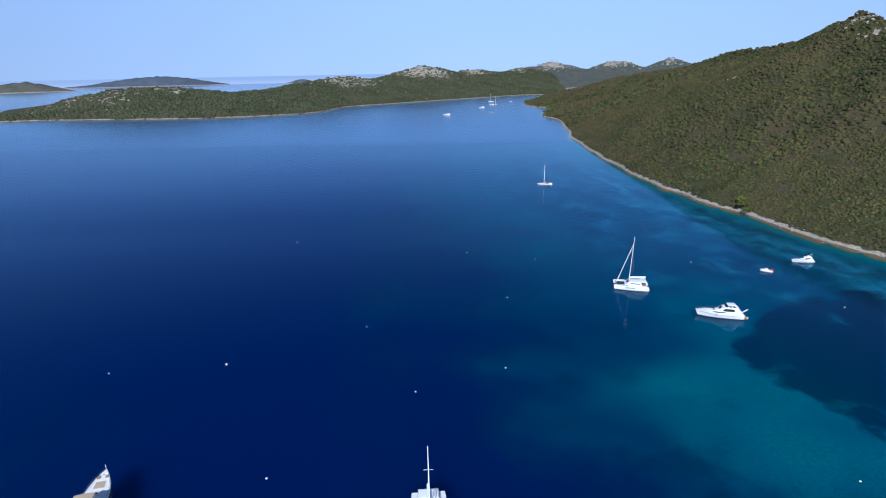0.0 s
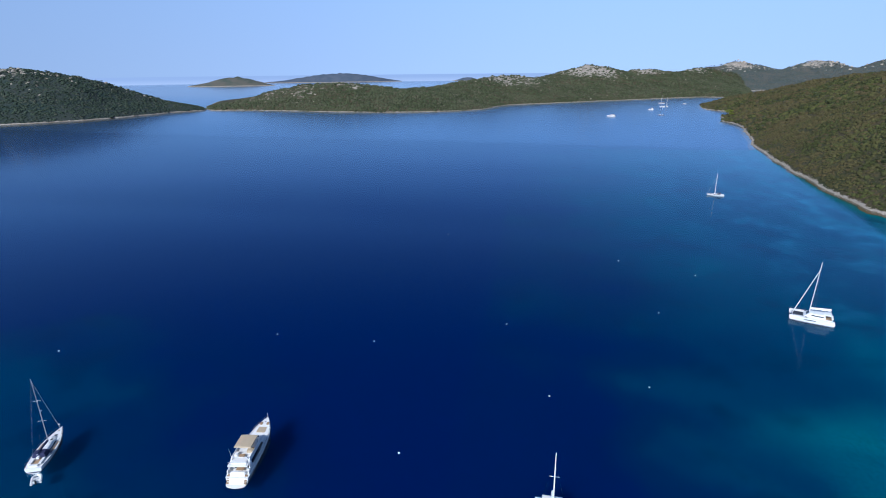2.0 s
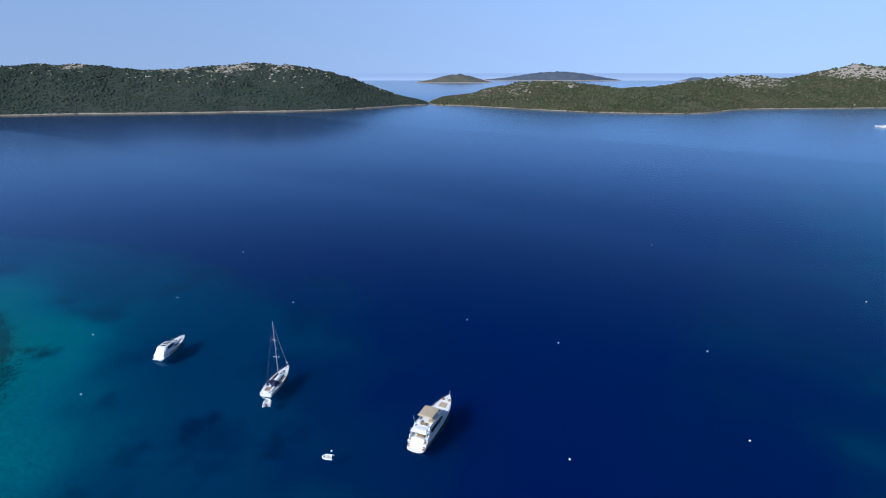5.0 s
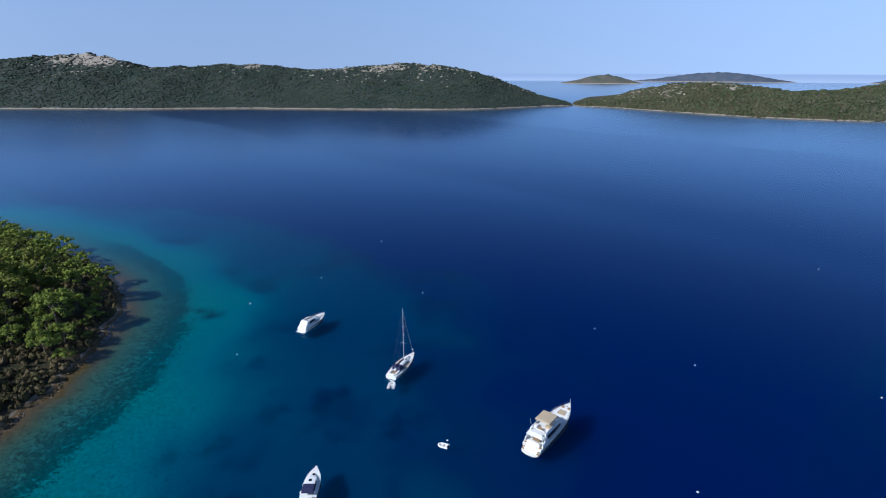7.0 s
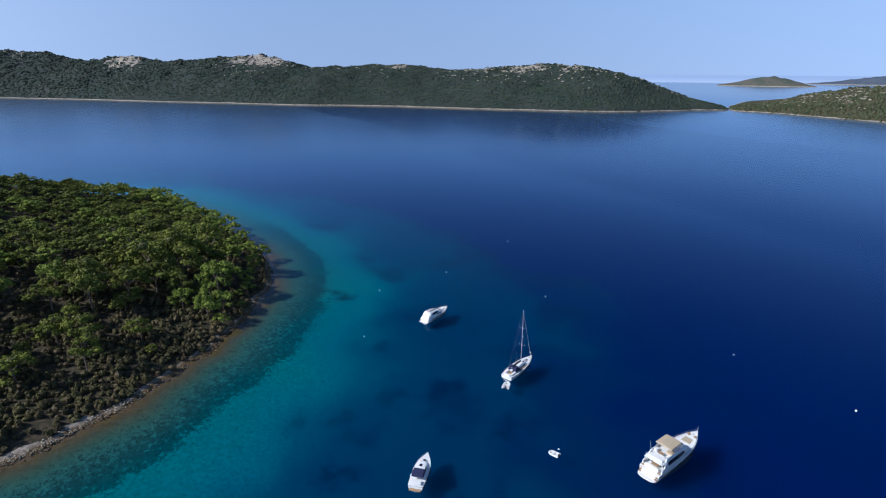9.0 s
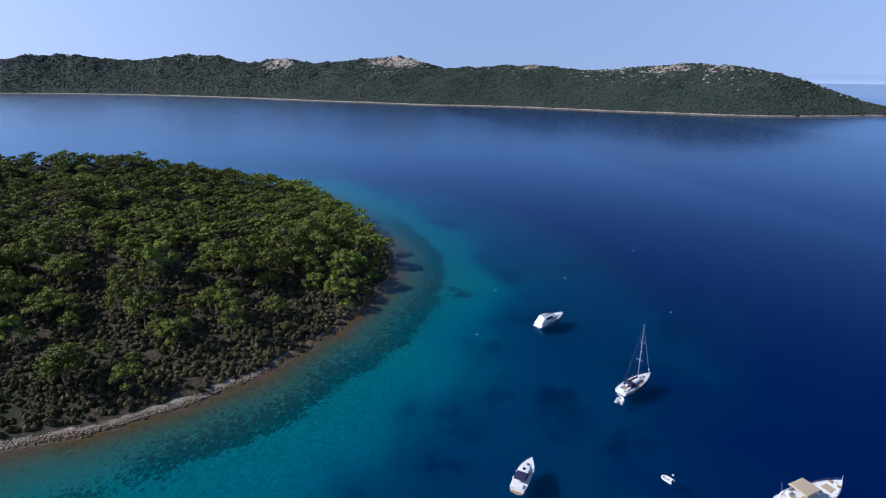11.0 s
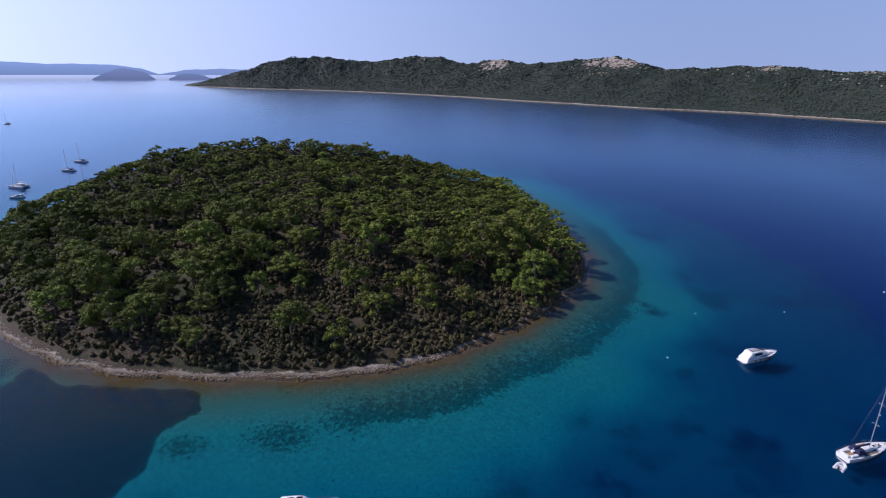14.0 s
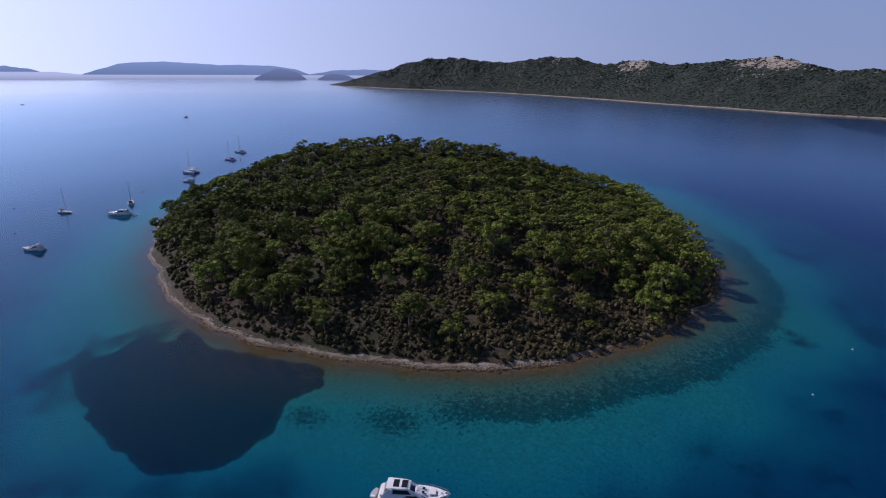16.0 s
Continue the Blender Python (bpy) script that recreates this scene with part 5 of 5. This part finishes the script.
def cabin_boat(x, y, heading):
    root = new("cabin_boat")
    L, B, low, high, st, fu = 9.4, 3.4, 1.0, 1.55, 0.9, 2.9
    base_hull(root, L, B, low, high, 0.6, st, fu)
    part("swim_platform", slab(-5.1, -4.3, -1.2, 1.2, 0.25, 0.35, 0.04), TEAK, root)
    part("cockpit_floor", slab(-4.3, -2.4, -1.2, 1.2, 0.95, 1.0, 0.01), TEAK, root)
    part("cabin", house(-1.6, 3.6, 2.4, 2.0, 0.95, 1.75, 1.8, 0.05, 0.6), GELCOAT, root)
    part("wheelhouse", house(-2.0, 1.5, 2.5, 2.1, 0.95, 2.6, 1.1, 0.0, 0.85), GELCOAT, root)
    part("windscreen", windscreen(1.5, 2.5, 2.1, 0.95, 2.6, 1.85, 2.5, 1.1, 0.85), GLASS, root)
    part("canopy", house(-3.0, -1.2, 2.5, 2.3, 1.9, 2.72, 0.1, 0.1, 1.0), NAVY, root, "navy canvas cockpit canopy")
    part("aft_seat", slab(-4.2, -3.2, -1.1, 1.1, 1.0, 1.45, 0.08), DECK, root)
    part("deck_hatch", slab(2.3, 2.8, -0.25, 0.25, 1.62, 1.72, 0.03), GLASS, root)
    part("roof_hatch", slab(-0.6, 0.1, -0.3, 0.3, 2.64, 2.72, 0.03), GLASS, root)
    for side in (1, -1):
        part("side_window", window_band(-2.0, 1.5, 2.5, 2.1, 0.95, 2.6, 1.75, 2.42, side, 1.1, 0.0, 0.03, 0.85), GLASS, root)
        part("guard_rail", rail_line(L, B, low, high, st, fu, 0.45, 0.97, 0.5, 0.1, 0.018, side), STEEL, root)
        fenders(root, (-1.6, 0.4), B / 2 + 0.1, low, side)
    part("bow_pulpit", slab(4.5, 5.2, -0.22, 0.22, 1.42, 1.52, 0.04), GELCOAT, root)
    return set_down(root, x, y, heading, "small white cabin motor boat with a navy canopy", "motor boat")


def sailing_yacht(x, y, heading, L, mast, label, canvas=NAVY, paint=GELCOAT, stout=1.0, bimini=True):
    root = new("sailing_yacht")
    k = L / 13.8
    B, low, high, st, fu = 4.2 * k, 1.1 * k, 1.45 * k, 0.76, 2.2
    base_hull(root, L, B, low, high, 0.5, st, fu, paint)
    part("cockpit_floor", slab(-5.7 * k, -2.6 * k, -0.65 * k, 0.65 * k, 1.06 * k, 1.15 * k, 0.01), TEAK, root)
    part("coachroof", house(-2.4 * k, 4.0 * k, 2.3 * k, 1.9 * k, 1.1 * k, 1.62 * k, 1.6 * k, 0.1, 0.5), DECK, root)
    part("sprayhood", house(-3.7 * k, -1.1 * k, 2.7 * k, 2.2 * k, 1.3 * k, 2.35 * k, 0.9 * k, 0.2, 0.85), canvas, root, "dark canvas sprayhood over the companionway")
    for side in (1, -1):
        part("toe_rail", rail_line(L, B, low, high, st, fu, 0.02, 0.98, 0.04, 0.02, 0.045 * k, side, posts=False), DARK, root, "dark toe rail")
        part("deck_strip", slab(-1.5 * k, 3.0 * k, side * 1.45 * k - 0.22 * k, side * 1.45 * k + 0.22 * k, 1.16 * k, 1.27 * k, 0.01), TEAK, root, "worn teak side deck")
        part("jerry_can", slab(-2.2 * k, -1.7 * k, side * 1.62 * k - 0.12 * k, side * 1.62 * k + 0.12 * k, 1.2 * k, 1.6 * k, 0.03), BLUE_PAINT, root)
    part("fore_hatch_pad", slab(3.0 * k, 3.7 * k, -0.45 * k, 0.45 * k, 1.40 * k, 1.60 * k, 0.04), RUBBER, root)
    part("stern_seat", slab(-6.3 * k, -5.7 * k, -0.9 * k, 0.9 * k, 1.1 * k, 1.5 * k, 0.05), DECK, root)
    if bimini:
        part("bimini", house(-5.2 * k, -3.3 * k, 2.4 * k, 2.3 * k, 2.75 * k, 2.83 * k, 0.1, 0.1, 1.0), canvas, root, "dark canvas bimini over the cockpit")
    for px in (-5.0, -3.5) if bimini else ():
        for side in (1, -1):
            part("bimini_pole", bars(((-4.2 * k, side * 1.25 * k, 1.15 * k), (px * k, side * 1.1 * k, 2.76 * k), 0.02, 0.02)), STEEL, root)
    for side in (1, -1):
        part("coachroof_window", window_band(-2.4 * k, 4.0 * k, 2.3 * k, 1.9 * k, 1.1 * k, 1.62 * k, 1.3 * k, 1.5 * k, side, 1.6 * k, 0.1), GLASS, root)
        part("guard_rail", rail_line(L, B, low, high, st, fu, 0.03, 0.96, 0.6, 0.08, 0.014, side), STEEL, root)
        part("cockpit_bench", slab(-5.6 * k, -2.6 * k, side * 1.0 * k - 0.3, side * 1.0 * k + 0.3, 1.1 * k, 1.5 * k, 0.05), DECK, root)
        part("shroud", bars(((1.1 * k, side * 1.85 * k, 1.2 * k), (0.95 * k, side * 0.9 * k, mast * 0.42), 0.010, 0.010), ((0.95 * k, side * 0.9 * k, mast * 0.42), (0.95 * k, side * 0.7 * k, mast * 0.7), 0.010, 0.010), ((0.95 * k, side * 0.7 * k, mast * 0.7), (1.0 * k, 0, mast * 0.97), 0.010, 0.010)), STEEL, root)
    foot = (1.0 * k, 0, 1.1 * k)
    m = part("mast", bars((foot, (0.9 * k, 0, mast), 0.095 * k * stout, 0.06 * k * stout), sides=8), GELCOAT if stout > 1.2 else ALLOY, root)
    for h, w in ((0.42, 0.9), (0.70, 0.7)):
        part("spreader", bars(((0.95 * k, -w * k, mast * h), (0.95 * k, w * k, mast * h), 0.028, 0.028)), ALLOY, m)
    part("radar_dome", lump((1.25 * k, 0, mast * 0.55), 0.26, 0.6), GELCOAT, m)
    part("boom", bars(((0.9 * k, 0, 2.3 * k), (-4.0 * k, 0, 2.45 * k), 0.09, 0.08)), ALLOY, root)
    part("sail_cover", bars(((0.7 * k, 0, 2.55 * k), (-3.8 * k, 0, 2.62 * k), 0.24 * k, 0.16 * k), sides=8), canvas, root, "dark sail cover along the boom")
    part("furled_jib", bars(((L * 0.47, 0, high + 0.2), (1.0 * k, 0, mast * 0.95), 0.024, 0.014)), GELCOAT, root)
    part("backstay", bars(((-L * 0.46, 0, low), (0.9 * k, 0, mast), 0.009, 0.009)), STEEL, root)
    part("deck_hatch", slab(3.9 * k, 4.4 * k, -0.28 * k, 0.28 * k, 1.36 * k, 1.46 * k, 0.02), GLASS, root)
    part("roof_hatch", slab(2.0 * k, 2.5 * k, -0.25 * k, 0.25 * k, 1.62 * k, 1.74 * k, 0.02), GLASS, root)
    part("anchor_locker", slab(5.6 * k, 6.0 * k, -0.16 * k, 0.16 * k, 1.44 * k, 1.52 * k, 0.02), TEAK, root)
    for side in (1, -1):
        part("cockpit_winch", lump((-2.9 * k, side * 1.35 * k, 1.55 * k), 0.13 * k, 1.0, 1), STEEL, root)
    part("helm_table", slab(-4.2 * k, -3.3 * k, -0.3 * k, 0.3 * k, 1.5 * k, 1.9 * k, 0.04), GELCOAT, root)
    part("wheel", bars(((-4.7 * k, -0.45, 1.75 * k), (-4.7 * k, 0.45, 1.75 * k), 0.03, 0.03), ((-4.7 * k, 0, 1.2 * k), (-4.7 * k, 0, 2.1 * k), 0.03, 0.03)), STEEL, root)
    return set_down(root, x, y, heading, label, "sailing boat")


def catamaran(x, y, heading, L, mast, label):
    root = new("sailing_catamaran")
    k = L / 13.0
    for side in (1, -1):
        h = part("hull", hull(L, 1.9 * k, 1.45 * k, 1.75 * k, 0.5, 0.7, 2.6, 0.02), GELCOAT, root)
        h.location = (0, side * 2.7 * k, 0)
        part("boot_stripe", hull(L * 1.004, 1.92 * k, 0.12, 0.16, 0.3, 0.7, 2.6, 0.0), ANTIFOUL, h)
        d = part("side_deck", deck_plate(L, 1.9 * k, 1.45 * k, 1.75 * k, 0.7, 2.6, 0.08, 0.98, 0.03, 0.04, 0.06, 0.02), DECK, root)
        d.location = (0, side * 2.7 * k, 0)
        part("transom_step", slab(-6.3 * k, -5.4 * k, side * 2.7 * k - 0.6, side * 2.7 * k + 0.6, 0.3, 0.75, 0.05), DECK, root)
        part("hull_window", slab(-1.0 * k, 2.2 * k, side * 3.62 * k - 0.04, side * 3.62 * k + 0.04, 0.95 * k, 1.2 * k, 0.02), GLASS, root)
        r = part("guard_rail", rail_line(L, 1.9 * k, 1.45 * k, 1.75 * k, 0.7, 2.6, 0.15, 0.95, 0.6, 0.05, 0.016, side, 0.02), STEEL, root)
        r.location = (0, side * 2.7 * k, 0)
    part("bridge_deck", slab(-5.6 * k, 2.4 * k, -2.6 * k, 2.6 * k, 0.85 * k, 1.6 * k, 0.12), GELCOAT, root)
    part("trampoline", slab(2.4 * k, 5.4 * k, -1.9 * k, 1.9 * k, 1.42 * k, 1.46 * k, 0.0), DARK, root, "dark net between the bows")
    part("crossbeam", bars(((5.5 * k, -2.6 * k, 1.5 * k), (5.5 * k, 2.6 * k, 1.5 * k), 0.13, 0.13), sides=8), ALLOY, root)
    part("saloon", house(-3.6 * k, 2.3 * k, 4.9 * k, 4.1 * k, 1.6 * k, 2.85 * k, 1.7 * k, 0.2, 0.75), GELCOAT, root)
    part("windscreen", windscreen(2.3 * k, 4.9 * k, 4.1 * k, 1.6 * k, 2.85 * k, 2.0 * k, 2.65 * k, 1.7 * k, 0.75), GLASS, root)
    for side in (1, -1):
        part("saloon_window", window_band(-3.6 * k, 2.3 * k, 4.9 * k, 4.1 * k, 1.6 * k, 2.85 * k, 2.15 * k, 2.5 * k, side, 1.7 * k, 0.2), GLASS, root)
        part("deck_hatch", slab(1.4 * k, 2.1 * k, side * 2.7 * k - 0.25, side * 2.7 * k + 0.25, 1.72 * k, 1.82 * k, 0.02), GLASS, root)
        part("bimini_pole", bars(((-5.0 * k, side * 2.0 * k, 1.6 * k), (-5.0 * k, side * 1.9 * k, 3.0 * k), 0.04, 0.04)), STEEL, root)
    part("hard_bimini", house(-5.3 * k, -2.6 * k, 4.1 * k, 3.9 * k, 2.98 * k, 3.10 * k, 0.3, 0.2, 0.95), GELCOAT, root)
    part("cockpit_floor", slab(-5.4 * k, -3.6 * k, -2.0 * k, 2.0 * k, 1.6 * k, 1.64 * k, 0.01), TEAK, root)
    m = part("mast", bars(((0.9 * k, 0, 2.8 * k), (0.3 * k, 0, mast), 0.12 * k, 0.08 * k), sides=8), GELCOAT, root)
    for h in (0.45, 0.72):
        part("spreader", bars(((0.6 * k, -0.9 * k, mast * h), (0.6 * k, 0.9 * k, mast * h), 0.04, 0.04)), ALLOY, m)
    part("boom", bars(((0.8 * k, 0, 3.7 * k), (-4.9 * k, 0, 4.1 * k), 0.12, 0.10), sides=8), ALLOY, root)
    part("sail_bag", bars(((0.6 * k, 0, 4.0 * k), (-4.9 * k, 0, 4.5 * k), 0.36 * k, 0.30 * k), sides=8), GELCOAT, root, "white sail bag along the boom")
    part("furled_jib", bars(((5.4 * k, 0, 1.7 * k), (0.45 * k, 0, mast * 0.86), 0.13, 0.09), sides=8), GELCOAT, root)
    for side in (1, -1):
        part("shroud", bars(((-0.3 * k, side * 3.3 * k, 1.6 * k), (0.4 * k, 0, mast * 0.88), 0.018, 0.018)), STEEL, root)
        part("bow_post", bars(((5.9 * k, side * 2.7 * k, 1.75 * k), (5.9 * k, side * 2.7 * k, 2.7 * k), 0.05, 0.04)), STEEL, root)
    return set_down(root, x, y, heading, label, "catamaran")


def dinghy(x, y, heading, L=2.6, label="small white inflatable dinghy afloat", paint=BUOY_WHITE):
    root = new("dinghy")
    w, r = L * 0.26, L * 0.085
    runs = []
    pts = [(-L * 0.5, w), (L * 0.15, w), (L * 0.36, w * 0.72), (L * 0.48, 0), (L * 0.36, -w * 0.72), (L * 0.15, -w), (-L * 0.5, -w)]
    for a, b in zip(pts, pts[1:]):
        runs.append(((a[0], a[1], r), (b[0], b[1], r), r, r))
    bm = bars(*runs, sides=8)
    part("tube", bm, paint, root)
    part("floor", slab(-L * 0.42, L * 0.32, -w * 0.8, w * 0.8, 0.03, 0.10, 0.01), DECK, root)
    part("seat", slab(-L * 0.05, L * 0.08, -w, w, r * 1.4, r * 1.7, 0.01), DECK, root)
    part("transom", slab(-L * 0.42, -L * 0.38, -w * 0.8, w * 0.8, 0.05, r * 2.4, 0.01), DECK, root)
    part("outboard", slab(-L * 0.55, -L * 0.42, -0.13, 0.13, 0.05, r * 3.4, 0.04), DARK, root, "black outboard motor")
    return set_down(root, x, y, heading, label, "dinghy")


def launch(x, y, heading, L, label, hull_paint=BLUE_PAINT, cover=RED):
    root = new("open_boat")
    B = L * 0.38
    base_hull(root, L, B, 0.7, 1.0, 0.3, 0.85, 2.2, hull_paint)
    part("cockpit_floor", slab(-L * 0.4, L * 0.1, -B * 0.34, B * 0.34, 0.76, 0.80, 0.01), DECK, root)
    part("console", slab(-L * 0.05, L * 0.12, -0.4, 0.4, 0.8, 1.5, 0.08), GELCOAT, root)
    part("cuddy", house(L * 0.05, L * 0.36, B * 0.7, B * 0.55, 0.8, 1.15, 0.6, 0.05, 0.5), GELCOAT, root)
    part("cover", slab(-L * 0.46, -L * 0.26, -B * 0.4, B * 0.4, 0.8, 1.2, 0.08), cover, root)
    part("outboard", slab(-L * 0.58, -L * 0.47, -0.2, 0.2, 0.1, 1.25, 0.06), DARK, root, "black outboard motor")
    part("windscreen", slab(L * 0.12, L * 0.14, -0.5, 0.5, 1.15, 1.6, 0.01), GLASS, root)
    return set_down(root, x, y, heading, label, "motor boat")


flybridge_yacht(-50.4, 103.6, 97)
sailing_yacht(-96.1, 97.5, 111, 13.8, 18.0, "white sailing yacht with navy canvas and a dinghy astern", bimini=False)
dinghy(-91.2, 89.6, 130, 3.0, "white inflatable dinghy tied astern of a sailing yacht")
sport_cruiser(-137.5, 94.1, 112, 12.4, "white motor cruiser with a covered cockpit and fenders", covered=True)
cabin_boat(-73.3, 54.4, 136)
dinghy(-64.3, 82.5, -158, 2.4, "small white inflatable dinghy at a mooring")
catamaran(100.6, 194.0, 159, 13.0, 20.0, "white sailing catamaran with furled sails")
sport_cruiser(118.4, 165.5, 160, 14.6, "large white sport cruiser with a raised hardtop", arm=True)
sport_cruiser(183.9, 208.4, 170, 8.8, "small white flybridge cruiser with a signal mast", fly=True)
launch(161.5, 200.6, 152, 4.6, "small open motor boat with a red stern cover", GELCOAT, RED)
sailing_yacht(126.7, 385.3, 167, 10.4, 14.4, "white sailing boat with a dark boom cover", stout=2.4, bimini=False)
catamaran(13.4, 93.2, -93, 12.5, 17.0, "white sailing catamaran with a broad white cockpit roof")
sport_cruiser(-69.6, -19.9, 102, 14.0, "white motor yacht with a dark glass roof and a tender astern", tender=True, black_roof=True)
# beyond the island
sport_cruiser(-220.7, -257.2, -71, 13.0, "white motor cruiser against the light beyond the island")
dinghy(-222.5, -247.5, 20, 2.8, "small dinghy beside a motor cruiser", RUBBER)
sailing_yacht(-214.6, -291.2, 92, 10.0, 15.4, "sailing boat at anchor against the light", stout=1.9)
sailing_yacht(-245.1, -274.3, -135, 11.5, 14.5, "sailing boat seen end on at anchor", stout=1.9)
catamaran(-343.9, -315.9, -93, 12.5, 18.0, "sailing catamaran close to the wooded shore")
sport_cruiser(-313.0, -290.4, -71, 8.6, "small motor cruiser close to the wooded shore")
sailing_yacht(-451.6, -349.9, -87, 13.0, 18.0, "sailing boat far behind the island", stout=2.6)
sailing_yacht(-408.0, -328.0, -80, 11.5, 18.0, "sailing boat half hidden behind the trees", stout=1.9)
sport_cruiser(-158.5, -240.6, -76, 10.2, "small flybridge motor boat on still water", fly=True)
sailing_yacht(-769.0, -703.2, 6, 11.5, 18.0, "sailing boat far out on the pale channel", stout=2.6)
launch(-908.8, -1284.1, -66, 7.2, "motor boat far out on the pale channel", DARK, NAVY)
# head of the bay
sport_cruiser(139.8, 1025.2, 150, 15.0, "white motor boat at the head of the bay")
sport_cruiser(240.1, 1200.1, 170, 11.0, "white motor cruiser at the head of the bay", fly=True)
launch(229.9, 1059.5, 172, 10.5, "dark hulled boat with a white deck", BLUE_PAINT, GELCOAT)
sailing_yacht(306.0, 1418.0, 165, 14.0, 20.0, "white sailing boat far up the bay", stout=2.6)
sailing_yacht(292.0, 1300.0, 95, 12.0, 20.0, "sailing boat with a tall mast far up the bay", stout=2.6)
sport_cruiser(281.0, 1290.0, 150, 11.0, "white motor cruiser far up the bay")
launch(354.0, 1400.0, 160, 7.0, "small white boat near the end of the bay", GELCOAT, GELCOAT)


# ---- mooring buoys ----
def buoy(paint, size, label):
    root = new("mooring_buoy")
    part("float", lump((0, 0, size * 0.35), size, 0.85), paint, root)
    part("collar", bars(((0, 0, size * 0.1), (0, 0, size * 0.3), size * 1.06, size * 1.06), sides=12), DARK, root)
    part("ring", bars(((0, 0, size), (0, 0, size * 1.5), 0.05, 0.05), ((-0.12, 0, size * 1.5), (0.12, 0, size * 1.5), 0.04, 0.04)), STEEL, root)
    return tagged(root, label, "buoy", "mooring buoys")


first_buoy = buoy(BUOY_WHITE, 0.24, "white mooring buoy floating on the bay")
first_buoy.matrix_basis = pose(-71, 158, 0)
for k, (bx, by) in enumerate(((-39, 158), (1, 176), (14, 136), (40, 144), (52, 192), (74, 231), (46, 245), (138, 216), (164, 165), (100, 91), (-19, 109), (-34, 275), (-172, 119), (-132, 138),
                              (-194, 167), (-65, 84.5), (-168, 87), (-136, 67.5), (-102, 106.5))):
    copy_thing(first_buoy, pose(bx, by, 0, 0, 0, 40 * k))
dark_buoy = buoy(BUOY_DARK, 0.4, "dark mooring buoy on pale water")
dark_buoy.matrix_basis = pose(-274, -295, 0)
for bx, by in ((-212, -329), (-175, -276)):
    copy_thing(dark_buoy, pose(bx, by, 0))
